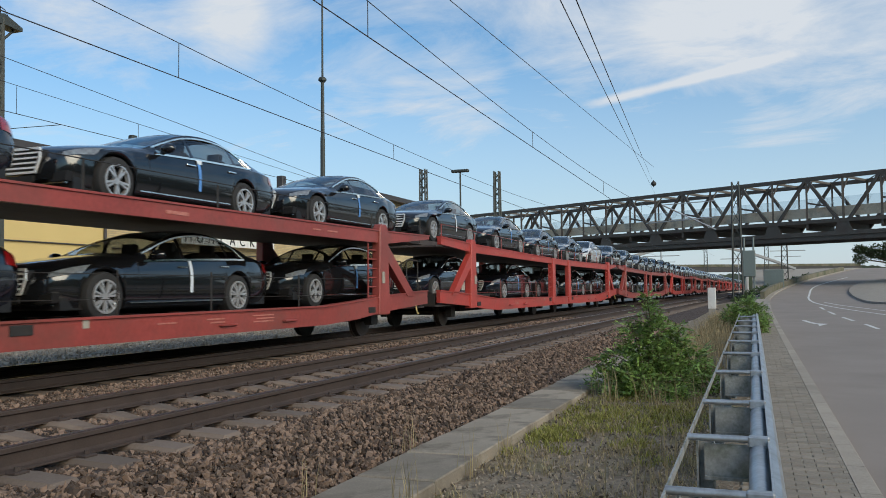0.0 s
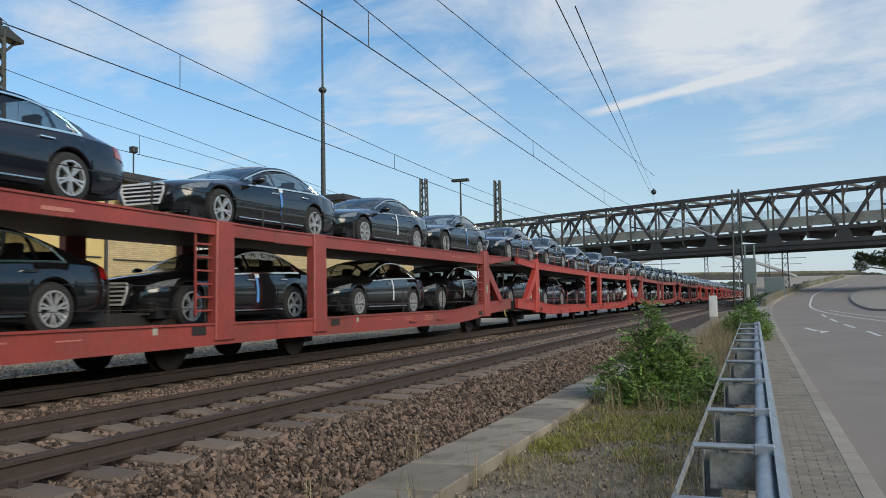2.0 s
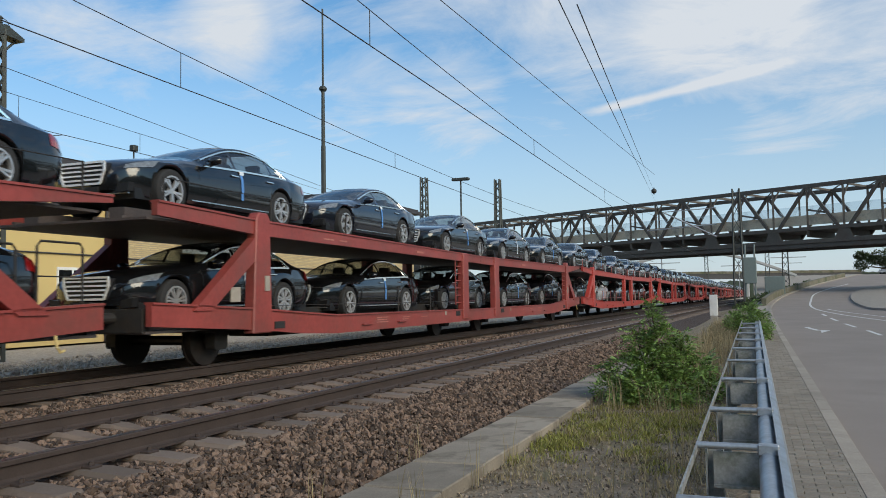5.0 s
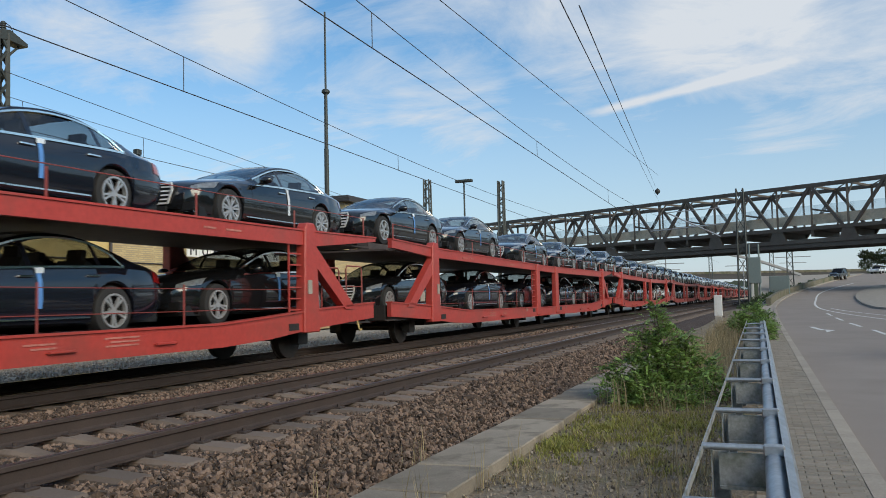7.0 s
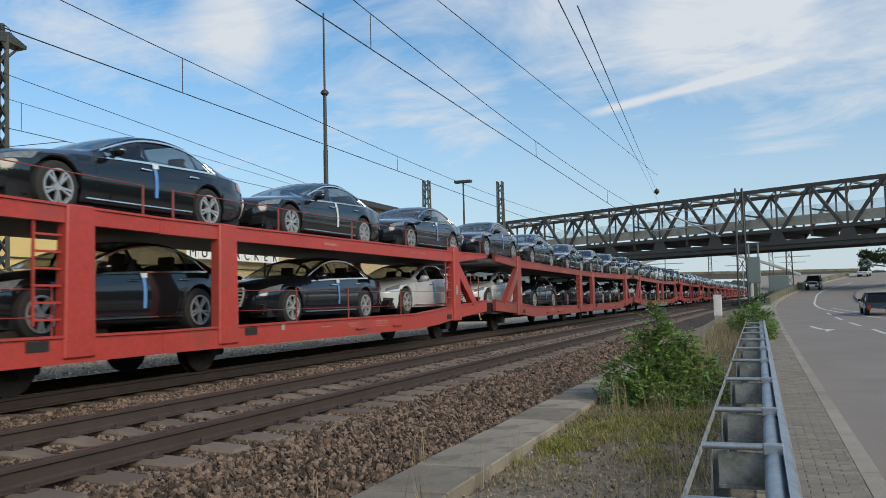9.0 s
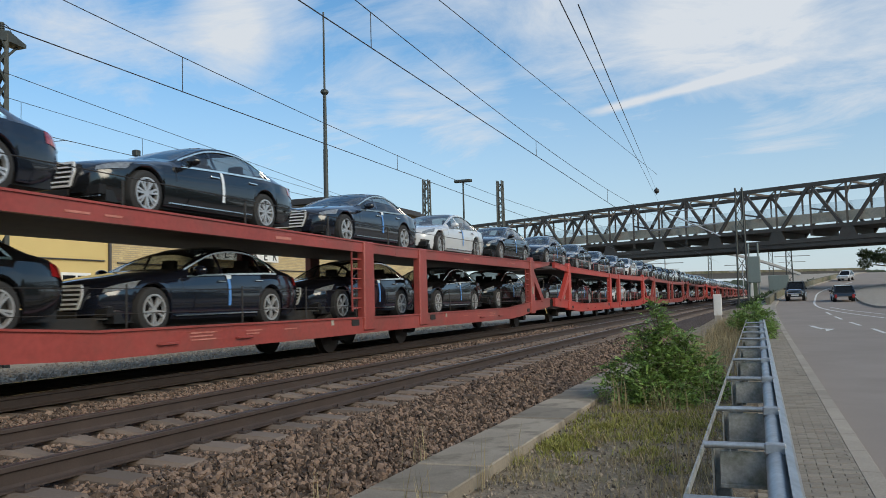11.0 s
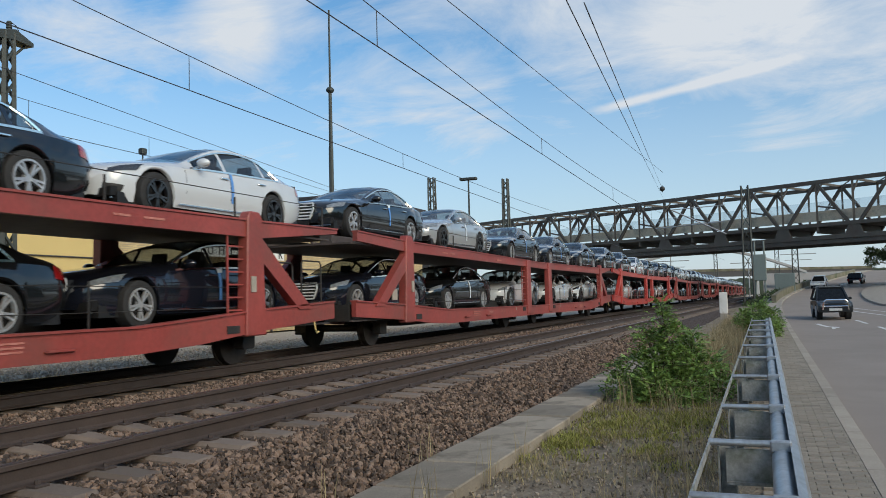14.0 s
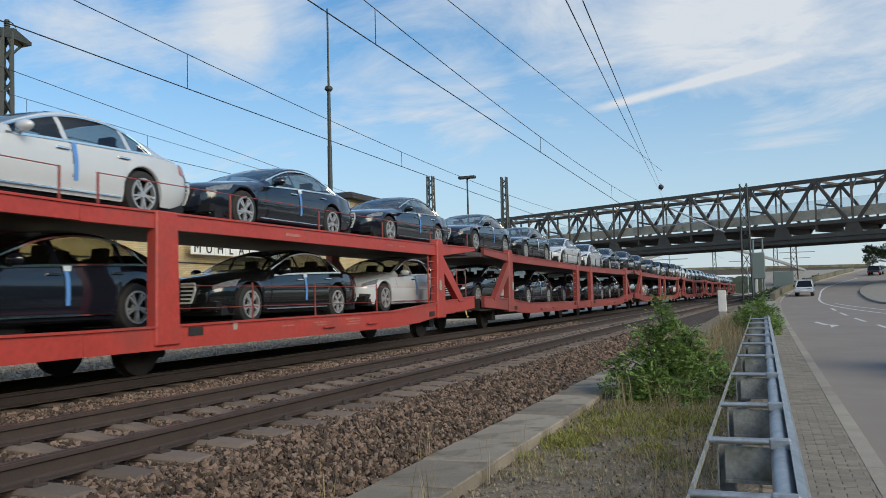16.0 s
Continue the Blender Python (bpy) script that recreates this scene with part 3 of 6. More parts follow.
    # end posts with slanted struts; small fittings on the side that faces the road, and the plain posts by the joint
    for x in (-1.5, 1.5):
        bm = bmesh.new()
        y0 = -half + 2.64
        prism(bm, [(y0 - 0.30, 0.5), (y0 + 0.26, 0.5), (y0 + 0.20, 2.40), (y0 + 0.12, 2.50), (y0 - 0.12, 2.50), (y0 - 0.20, 2.40)], "x", x - 0.10, x + 0.10)
        bmesh.ops.bevel(bm, geom=bm.edges[:], offset=0.02, segments=1, affect="EDGES")
        part("end_post", flip(bm), material, t)
        bm = bmesh.new()
        prism(bm, [(y0 - 0.18, 2.10), (y0 - 0.18, 1.72), (y0 - 1.35, 0.90), (y0 - 1.78, 0.90)], "x", x - 0.08, x + 0.08)
        part("strut", flip(bm), material, t)
        bm = bmesh.new()
        y1 = half - 1.47
        prism(bm, [(y1 - 0.26, 0.45), (y1 + 0.24, 0.45), (y1 + 0.22, 2.30), (y1 - 0.22, 2.30)], "x", x - 0.09, x + 0.09)
        bmesh.ops.bevel(bm, geom=bm.edges[:], offset=0.02, segments=1, affect="EDGES")
        part("joint_post", flip(bm), material, t)
        seen = (x > 0) != mirror
        if not seen:
            continue
        bm = bmesh.new()
        box(bm, x * 1.075 - 0.01, y0 + 0.02, 1.2, x * 1.075 + 0.01, y0 + 0.15, 1.45)
        part("data_plate", flip(bm), POST_BASE, t, "small pale data plate")
        # ladder on the post
        bm = bmesh.new()
        # rungs and rail are cut from one plate
        foot, way_ = (y0 + 0.22, 1) if mirror else (y1 - 0.24, -1)
        comb = [(foot + way_ * 0.415, 0.85), (foot + way_ * 0.415, 2.2), (foot + way_ * 0.385, 2.2)]
        for k in range(6, -1, -1):
            z = 0.92 + 0.2 * k
            comb += [(foot + way_ * 0.385, z + 0.013), (foot, z + 0.013), (foot, z - 0.013), (foot + way_ * 0.385, z - 0.013)]
        prism(bm, comb + [(foot + way_ * 0.385, 0.85)], "x", x - 0.013, x + 0.013)
        part("ladder", flip(bm), material, t)
        # edge rail of thin posts and a wire along the upper deck
        bm = bmesh.new()
        for y in np.linspace(-half + 0.3, half - 0.3, 6):
            bar(bm, (x * 0.99, y, 2.3), (x * 0.99, y, 2.80 if y < -half + 0.5 else 2.70), 0.034, round_=True, n=6)
        bar(bm, (x * 0.99, -half + 0.3, 2.79), (x * 0.99, half - 0.3, 2.69), 0.016, round_=True, n=5)
        part("guard_wire", flip(bm), thin, t, f"thin {thin_name} posts with a guard wire")
        bm = bmesh.new()
        for y in (-4.6, -1.2, 1.4, 3.4, 5.4):
            bar(bm, (x * 0.93, y, 0.66), (x * 0.93, y, 1.34), 0.028, round_=True, n=6)
        for z in (0.95, 1.28):
            bar(bm, (x * 0.93, -4.6, z), (x * 0.93, 5.4, z), 0.012, round_=True, n=5)
        part("stake", flip(bm), thin, t, f"thin {thin_name} stakes with wires along the lower deck")
        if mirror:
            # bent tube railings beside the gap between two wagons
            for a, top_ in ((-half + 0.15, 1.78), (-half + 1.15, 1.72)):
                bm = bmesh.new()
                tube(bm, [(x * 0.9, a, 0.66), (x * 0.9, a, top_ - 0.06), (x * 0.9, a + 0.05, top_), (x * 0.9, a + 0.65, top_), (x * 0.9, a + 0.70, top_ - 0.06), (x * 0.9, a + 0.70, 0.66)], 0.032)
                bar(bm, (x * 0.9, a, 1.36), (x * 0.9, a + 0.70, 1.36), 0.02, round_=True, n=5)
                part("end_railing", flip(bm), thin, t, f"bent {thin_name} tube railing", smooth=True)
        if mirror:
            bm = bmesh.new()
            tube(bm, [(x * 1.03, -half + 0.75, 0.66), (x * 1.05, -half + 0.75, 0.52), (x * 1.05, -half + 0.70, 0.46), (x * 1.05, -half + 0.64, 0.48)], 0.035)
            part("tow_hook", flip(bm), YELLOW, t, "small yellow tow hook")
        else:
            bm = bmesh.new()
            box(bm, x * 0.97 - 0.015, y0 - 0.72, 1.02, x * 0.97 + 0.015, y0 - 0.46, 1.26, 0.008)
            part("document_box", flip(bm), POST_BASE, t, "pale document holder")
        # stencilled marks, faded to plain bars
        bm = bmesh.new()
        for y, z, l, h in ((-2.2, 2.20, 0.4, 0.03), (-1.6, 2.20, 0.3, 0.03), (2.4, 2.17, 0.5, 0.05), (0.2, 0.64, 0.62, 0.022), (0.15, 0.59, 0.52, 0.022), (0.2, 0.54, 0.58, 0.022), (1.5, 0.62, 0.45, 0.022), (1.45, 0.57, 0.36, 0.022), (2.6, 0.60, 0.40, 0.02)):
            box(bm, x * 1.036 - 0.004, y - l / 2, z - h / 2, x * 1.036 + 0.004, y + l / 2, z + h / 2)
        part("stencil_mark", flip(bm), STENCIL, t, "faded pale stencil marks", kind="stuff")
        bm = bmesh.new()
        box(bm, x * 1.036 - 0.004, 4.05, 0.60, x * 1.036 + 0.004, 4.15, 0.70)
        part("stencil_mark", flip(bm), POST_BASE, t, "small pale square marking")
        # pockets (their shade laid on as flat dark plates), steps and hooks on the sole bar
        for y in (y0 + 0.55, y1 - 0.62):
            bm = bmesh.new()
            box(bm, x * 1.036 - 0.008, y - 0.16, 0.56, x * 1.036 + 0.008, y + 0.16, 0.68)
            part("pocket_shade", flip(bm), BLACK_STEEL, t, "flat dark plate painted as the shade of a recess")
        bm = bmesh.new()
        for y in (-0.6, 1.2):
            bar(bm, (x * 1.06, y - 0.2, 0.52), (x * 1.06, y + 0.2, 0.52), 0.04, round_=True, n=6)
            bar(bm, (x * 1.0, y - 0.2, 0.52), (x * 1.06, y - 0.2, 0.52), 0.03, round_=True, n=6)
            bar(bm, (x * 1.0, y + 0.2, 0.52), (x * 1.06, y + 0.2, 0.52), 0.03, round_=True, n=6)
        part("grab_iron", flip(bm), material, t)
    # wheels, springs and the low frame
    for y in (-half + 2.15, half - 1.8):
        y = -y if mirror else y
        bm = bmesh.new()
        for x in (-0.75, 0.75):
            bmesh.ops.create_cone(bm, cap_ends=True, segments=28, radius1=0.40, radius2=0.40, depth=0.12, matrix=Matrix.Translation((x, y, 0.40)) @ Matrix.Rotation(math.pi / 2, 4, "Y"))
            bmesh.ops.create_cone(bm, cap_ends=True, segments=28, radius1=0.43, radius2=0.43, depth=0.03, matrix=Matrix.Translation((x * 0.9, y, 0.40)) @ Matrix.Rotation(math.pi / 2, 4, "Y"))
        bar(bm, (-0.95, y, 0.40), (0.95, y, 0.40), 0.16, round_=True, n=10)
        part("wheelset", bm, WHEEL_STEEL, t)
        for x in (-1.02, 1.02):
            # the leaves of the spring step in towards the box below them
            bm = bmesh.new()
            side = [(0.55, 0.625), (0.55, 0.60), (0.46, 0.595), (0.46, 0.57), (0.37, 0.565), (0.37, 0.54), (0.17, 0.535), (0.17, 0.30), (0.13, 0.26)]
            prism(bm, [(y + u, z) for u, z in side] + [(y - u, z) for u, z in side[::-1]], "x", x - 0.09, x + 0.09)
            part("axle_box", bm, BLACK_STEEL, t, "black axle box with leaf springs")
    bm = bmesh.new()
    box(bm, -0.45, -2.6, 0.36, 0.45, 2.4, 0.62)
    bar(bm, (-0.9, -3.0, 0.42), (-0.9, 3.0, 0.42), 0.14, round_=True)
    bar(bm, (0.5, -half, 0.80), (0.5, half, 0.80), 0.2)
    part("brake_gear", flip(bm), BLACK_STEEL, t, "black brake gear under the deck")
    bm = bmesh.new()
    box(bm, -1.4, -half - 0.02, 0.62, 1.4, -half + 0.12, 0.95)
    part("headstock", flip(bm), BLACK_STEEL, t)
    for x in (-0.88, 0.88):
        bm = bmesh.new()
        bar(bm, (x, -half, 0.82), (x, -half - 0.42, 0.82), 0.16, round_=True, n=12)
        bmesh.ops.create_cone(bm, cap_ends=True, segments=20, radius1=0.23, radius2=0.21, depth=0.05, matrix=Matrix.Translation((x, -half - 0.44, 0.82)) @ Matrix.Rotation(math.pi / 2, 4, "X"))
        part("buffer", flip(bm), BLACK_STEEL, t)
    bm = bmesh.new()
    bar(bm, (0, half - 0.1, 0.72), (0, half + 0.40, 0.72), 0.3)
    part("joint", flip(bm), BLACK_STEEL, t)
    return t


# ---------------------------------------------------------------- cars
def curve(table):
    xs, ys = zip(*table)

    def at(y):
        # smooth steps between the given stations
        i = int(np.clip(np.searchsorted(xs, y) - 1, 0, len(xs) - 2))
        f = min(1.0, max(0.0, (y - xs[i]) / (xs[i + 1] - xs[i])))
        m0 = (ys[i + 1] - ys[max(i - 1, 0)]) / (xs[i + 1] - xs[max(i - 1, 0)])
        m1 = (ys[min(i + 2, len(xs) - 1)] - ys[i]) / (xs[min(i + 2, len(xs) - 1)] - xs[i])
        h = xs[i + 1] - xs[i]
        return (2 * f**3 - 3 * f**2 + 1) * ys[i] + (f**3 - 2 * f**2 + f) * h * m0 + (3 * f**2 - 2 * f**3) * ys[i + 1] + (f**3 - f**2) * h * m1
    return at


# a long saloon: y runs from the nose (-) to the tail (+)
TOP = curve([(-2.56, 0.58), (-2.50, 0.70), (-2.3, 0.795), (-1.8, 0.89), (-1.3, 0.955), (-1.0, 0.99), (-0.55, 1.175), (-0.1, 1.335), (0.25, 1.405), (0.6, 1.43), (1.0, 1.405), (1.4, 1.305), (1.75, 1.175), (2.0, 1.085), (2.25, 1.035), (2.45, 0.985), (2.53, 0.88), (2.56, 0.72)])
BELT = curve([(-2.56, 0.54), (-2.48, 0.65), (-2.1, 0.755), (-1.4, 0.83), (-0.9, 0.86), (0.0, 0.895), (0.9, 0.925), (1.5, 0.945), (2.0, 0.935), (2.4, 0.88), (2.56, 0.68)])
WIDE = curve([(-2.56, 0.50), (-2.48, 0.69), (-2.3, 0.81), (-1.9, 0.91), (-1.0, 0.925), (1.2, 0.935), (1.9, 0.915), (2.3, 0.85), (2.5, 0.76), (2.56, 0.64)])
RAILX = curve([(-2.56, 0.42), (-2.2, 0.66), (-1.4, 0.74), (-1.0, 0.74), (-0.5, 0.69), (0.0, 0.615), (0.8, 0.595), (1.4, 0.61), (1.9, 0.67), (2.4, 0.64), (2.56, 0.45)])
AXLES = (-1.72, 1.36)
TYRE_R = 0.345


def sill(y):
    b = 0.20 + 0.10 * max(0.0, (-2.2 - y) / 0.38) + 0.16 * max(0.0, (y - 2.0) / 0.58)
    for a in AXLES:
        d = abs(y - a)
        if d < 0.39:
            b = max(b, 0.34 + math.sqrt(0.39**2 - d * d))
    return b


def section(y):
    w, b, z, top, xr = WIDE(y), sill(y), BELT(y), TOP(y), RAILX(y)
    b = min(b, z - 0.08)
    drop = 0.05 + 0.02 * max(0.0, top - 1.0)
    mid = max(b + 0.03, 0.56)
    mid = min(mid, z - 0.04)
    rail = max(z + 0.012, top - drop)
    return [Vector(p) for p in ((w - 0.05, y, b), (w - 0.012, y, b + (mid - b) * 0.4), (w, y, mid), (w - 0.012, y, mid + (z - mid) * 0.45), (w - 0.018, y, mid + (z - mid) * 0.55), (w - 0.05, y, z - 0.02), (w - 0.075, y, z), (xr + (w - 0.075 - xr) * 0.45, y, z + (rail - z) * 0.62), (xr, y, rail), (xr * 0.66, y, top - 0.016), (0, y, top))]


def surf(y, v):
    s = section(y)
    i = min(int(v), len(s) - 2)
    return s[i].lerp(s[i + 1], v - i)


def patch(bm, y0, y1, v0, v1, off=0.006, n=10, k=3, sides=(1, -1), slant=(0.0, 0.0)):
    """A piece of skin laid over the body between two stations and two heights of the section."""
    for side in sides:
        g = []
        for i in range(n + 1):
            row = []
            for j in range(k + 1):
                f = j / k
                a, b = y0 + slant[0] * f, y1 + slant[1] * f
                p = surf(a + (b - a) * i / n, v0 + (v1 - v0) * f)
                d = Vector((1, 0, 0.45)).normalized() if v0 < 8 else Vector((0, 0, 1))
                p = p + d * off
                row.append(bm.verts.new((p.x * side, p.y, p.z)))
            g.append(row)
        for i in range(n):
            for j in range(k):
                bm.faces.new((g[i][j], g[i + 1][j], g[i + 1][j + 1], g[i][j + 1]))


def hub_cap(bm, x, y, z, r, side, spokes):
    m = Matrix.Translation((x, y, z)) @ Matrix.Rotation(side * math.pi / 2, 4, "Y")
    for a, b, h in ((r, r, 0.03), ):
        ring = []
        for i in range(32):
            t = 2 * math.pi * i / 32
            ring.append([bm.verts.new(m @ Vector((math.cos(t) * q, math.sin(t) * q, d))) for q, d in ((r, 0.0), (r, 0.04), (r * 0.89, 0.04), (r * 0.87, -0.02))])
        for i in range(32):
            for j in range(3):
                bm.faces.new((ring[i][j], ring[(i + 1) % 32][j], ring[(i + 1) % 32][j + 1], ring[i][j + 1]))
    bmesh.ops.create_cone(bm, cap_ends=True, segments=16, radius1=r * 0.28, radius2=r * 0.22, depth=0.05, matrix=m)
    for i in range(spokes):
        t0 = 2 * math.pi * i / spokes
        for o in (-0.16, 0.16):
            t1 = t0 + o
            a = m @ Vector((math.cos(t0 + o * 0.6) * r * 0.2, math.sin(t0 + o * 0.6) * r * 0.2, 0.015))
            b = m @ Vector((math.cos(t1) * r * 0.93, math.sin(t1) * r * 0.93, 0.015))
            bar(bm, a, b, 0.034 if spokes < 6 else 0.026, 0.03)


def saloon(colour, film, spokes, grille_bars, dark_rims=False):
    names = {"black": "black", "blue": "dark blue", "white": "white", "silver": "silver grey"}
    white = colour == "white"
    t = thing("saloon_car", f"new {names[colour]} saloon car with {film} film on a door", "car", "cars on the train")
    bm = bmesh.new()
    ys = sorted(set([round(v, 4) for v in np.linspace(-2.56, 2.56, 46)] + [round(a + d, 4) for a in AXLES for d in (-0.392, -0.388, -0.36, -0.31, -0.24, -0.12, 0, 0.12, 0.24, 0.31, 0.36, 0.388, 0.392)] + [-2.55, -2.52, 2.52, 2.55, -0.98, -0.80, -0.03, 0.05, 0.08, 1.12, 1.20, 1.56, 1.86]))
    ys = [y for y in ys if -2.56 <= y <= 2.56]
    cols = []
    for y in ys:
        s = section(y)
        left = [bm.verts.new(p) for p in s]
        right = [bm.verts.new((-p.x, p.y, p.z)) for p in s[:-1]]
        cols.append(left + right[::-1])
    n = len(cols[0])
    for y0, y1, a, b in zip(ys, ys[1:], cols, cols[1:]):
        m = (y0 + y1) / 2
        for j in range(n - 1):
            row = min(j, n - 2 - j)
            # openings for the side windows, the windscreen and the rear window
            if row in (6, 7) and (-0.80 < m < -0.03 or 0.05 < m < 1.12 or 1.20 < m < 1.56):
                continue
            if row in (8, 9) and (-0.98 < m < 0.08 or 1.12 < m < 1.86):
                continue
            bm.faces.new((a[j], a[j + 1], b[j + 1], b[j]))
    bm.faces.new(cols[0])
    bm.faces.new(cols[-1][::-1])
    body = part("body", bm, PAINT[colour], t, f"glossy {names[colour]} car body", smooth=True)
    bm = bmesh.new()
    box(bm, -0.80, -2.40, 0.17, 0.80, 2.35, 0.33)
    for a in AXLES:
        box(bm, -0.72, a - 0.39, 0.3, 0.72, a + 0.39, 0.76)
    part("underbody", bm, PLASTIC, t)
    # side glass: two doors and a quarter light
    for a, b, side in ((-0.80, -0.03, 1), (0.05, 1.12, 1), (1.20, 1.56, 1), (-0.80, 1.56, -1)):
        bm = bmesh.new()
        patch(bm, a, b, 6.0, 8.0, -0.004, n=8, k=4, sides=(side,))
        part("side_window", bm, CAR_GLASS, t, "dark tinted side window", smooth=True)
    bm = bmesh.new()
    patch(bm, -0.98, 0.08, 8.0, 10.0, -0.004, n=8, k=4)
    part("windscreen", bm, SCREEN_GLASS, t, "sloping windscreen", smooth=True)
    bm = bmesh.new()
    patch(bm, 1.12, 1.86, 8.0, 10.0, -0.004, n=8, k=4)
    part("rear_window", bm, CAR_GLASS, t, smooth=True)
    # roof pillars: the painted frame between the side windows and the screens
    bm = bmesh.new()
    patch(bm, -1.02, 1.80, 7.72, 8.0, 0.004, n=24, k=2)
    patch(bm, -1.02, 1.80, 8.0, 8.16, 0.004, n=24, k=2)
    part("roof_frame", bm, PAINT[colour], t, smooth=True)
    # dark seats, dashboard and floor behind the glass
    bm = bmesh.new()
    box(bm, -0.80, -1.15, 0.60, 0.80, -0.62, 0.90, 0.05)
    for x in (-0.38, 0.38):
        for y in (-0.05, 0.98):
            bar(bm, (x, y, 0.55), (x, y + 0.22, 1.02), 0.50, 0.14)
            bar(bm, (x, y + 0.22, 1.02), (x, y + 0.25, 1.19), 0.26, 0.09)
            box(bm, x - 0.26, y - 0.52, 0.42, x + 0.26, y, 0.62, 0.04)
    box(bm, -0.82, -1.1, 0.32, 0.82, 1.7, 0.42)
    box(bm, -0.78, 1.30, 0.55, 0.78, 1.95, 0.90, 0.04)
    part("cabin", bm, CABIN, t, "dark leather seats and dashboard")
    # bright trim
    bm = bmesh.new()
    for side in (1,):
        pts = [surf(y, 6.05) for y in np.linspace(-0.92, 1.60, 12)]
        for p, q in zip(pts, pts[1:]):
            bar(bm, ((p.x + 0.014) * side, p.y, p.z), ((q.x + 0.014) * side, q.y, q.z), 0.022, 0.03)
        pts = [surf(y, 7.72) for y in np.linspace(-0.86, 1.30, 12)] + [surf(1.48, 7.1), surf(1.60, 6.1)]
        for p, q in zip(pts, pts[1:]):
            bar(bm, ((p.x + 0.014) * side, p.y, p.z), ((q.x + 0.014) * side, q.y, q.z), 0.020, 0.024)
        bar(bm, (0.915 * side, -1.25, 0.255), (0.92 * side, 0.92, 0.265), 0.02, 0.02)
    part("window_trim", bm, CHROME, t, "thin chrome trim round the windows")
    for y in (-0.10, 0.98):
        for side in (1,):
            bm = bmesh.new()
            p = surf(y, 4.4)
            box(bm, side * (p.x + 0.004), y - 0.11, p.z - 0.015, side * (p.x + 0.034), y + 0.11, p.z + 0.012, 0.006)
            part("door_handle", bm, CHROME, t, "chrome door handle")
    for y in (0.06, -1.06):
        bm = bmesh.new()
        patch(bm, y - 0.006, y + 0.006, 0.6, 6.0, 0.0015, n=1, k=6, sides=(1,))
        part("door_seam", bm, PLASTIC, t)
    for side in (1, -1):
        bm = bmesh.new()
        bmesh.ops.create_uvsphere(bm, u_segments=12, v_segments=8, radius=1, matrix=Matrix.Translation((side * 1.00, -0.76, 0.955)) @ Matrix.Diagonal((0.125, 0.085, 0.075, 1)))
        bar(bm, (side * 0.84, -0.72, 0.88), (side * 0.97, -0.75, 0.93), 0.05)
        part("wing_mirror", bm, PAINT[colour], t, smooth=True)
        # lamps
        bm = bmesh.new()
        patch(bm, -2.49, -2.10, 3.6, 6.0, 0.008, n=8, k=4, sides=(side,), slant=(0.05, 0.20))
        part("headlight", bm, SMOKED if white and dark_rims else LAMP_GLASS, t, "dark headlight" if white and dark_rims else "clear headlight", smooth=True)
        if side > 0:
            bm = bmesh.new()
            patch(bm, 2.22, 2.54, 3.6, 6.0, 0.008, n=6, k=3, sides=(side,))
            part("tail_light", bm, TAIL_RED, t, "red tail light", smooth=True)
    # grille, number plate bar and bumper openings
    bm = bmesh.new()
    prism(bm, [(-0.42, 0.70), (0.42, 0.70), (0.42, 0.58), (0.34, 0.40), (-0.34, 0.40), (-0.42, 0.58)], "y", -2.585, -2.45)
    g = part("grille", bm, PLASTIC, t, "black grille with chrome bars")
    bm = bmesh.new()
    for k in range(grille_bars):
        z = 0.655 - 0.20 * k / max(1, grille_bars - 1)
        prism(bm, [(-2.588, z - 0.014), (-2.612, z - 0.012), (-2.590, z + 0.015)], "x", -0.385, 0.385)
    rim_ = [(-0.42, 0.71), (0.42, 0.71), (0.42, 0.58), (0.34, 0.39), (-0.34, 0.39), (-0.42, 0.58)]
    for a, b in zip(rim_, rim_[1:] + rim_[:1]):
        bar(bm, (a[0], -2.60, a[1]), (b[0], -2.60, b[1]), 0.026, 0.032)
    part("grille_bar", bm, GRILLE_SILVER, g, "grille surround and bars with the chrome's sky sheen painted on")
    bm = bmesh.new()
    box(bm, -0.30, -2.60, 0.26, 0.30, -2.57, 0.35)
    for s in (1, -1):
        prism(bm, [(s * 0.45, 0.36), (s * 0.80, 0.40), (s * 0.78, 0.27), (s * 0.50, 0.25)], "y", -2.52, -2.40)
    part("bumper_opening", bm, PLASTIC, t)
    bm = bmesh.new()
    bar(bm, (-0.78, -2.50, 0.24), (0.78, -2.50, 0.24), 0.025, 0.02)
    part("bumper_trim", bm, CHROME, t)
    if white:
        for s in (1, -1):
            bm = bmesh.new()
            patch(bm, -2.51, -2.33, 0.6, 1.35, 0.008, n=6, k=3, sides=(s,), slant=(0.0, 0.05))
            part("air_intake", bm, PLASTIC, t, "black air intake in the bumper", smooth=True)
    # protective film folded over the edge of the rear door
    bm = bmesh.new()
    patch(bm, 0.065, 0.135, 1.2, 5.6, 0.012, n=2, k=8, sides=(1,))
    part("film_strip", bm, FILM[film], t, f"{film} protective film on the door edge")
    if film == "blue" and not white:
        bm = bmesh.new()
        patch(bm, 0.05, 0.17, 4.6, 5.95, 0.018, n=2, k=4, sides=(1,), slant=(0.01, 0.04))
        part("film_fold", bm, FILM["white"], t, "white fold of the protective film")
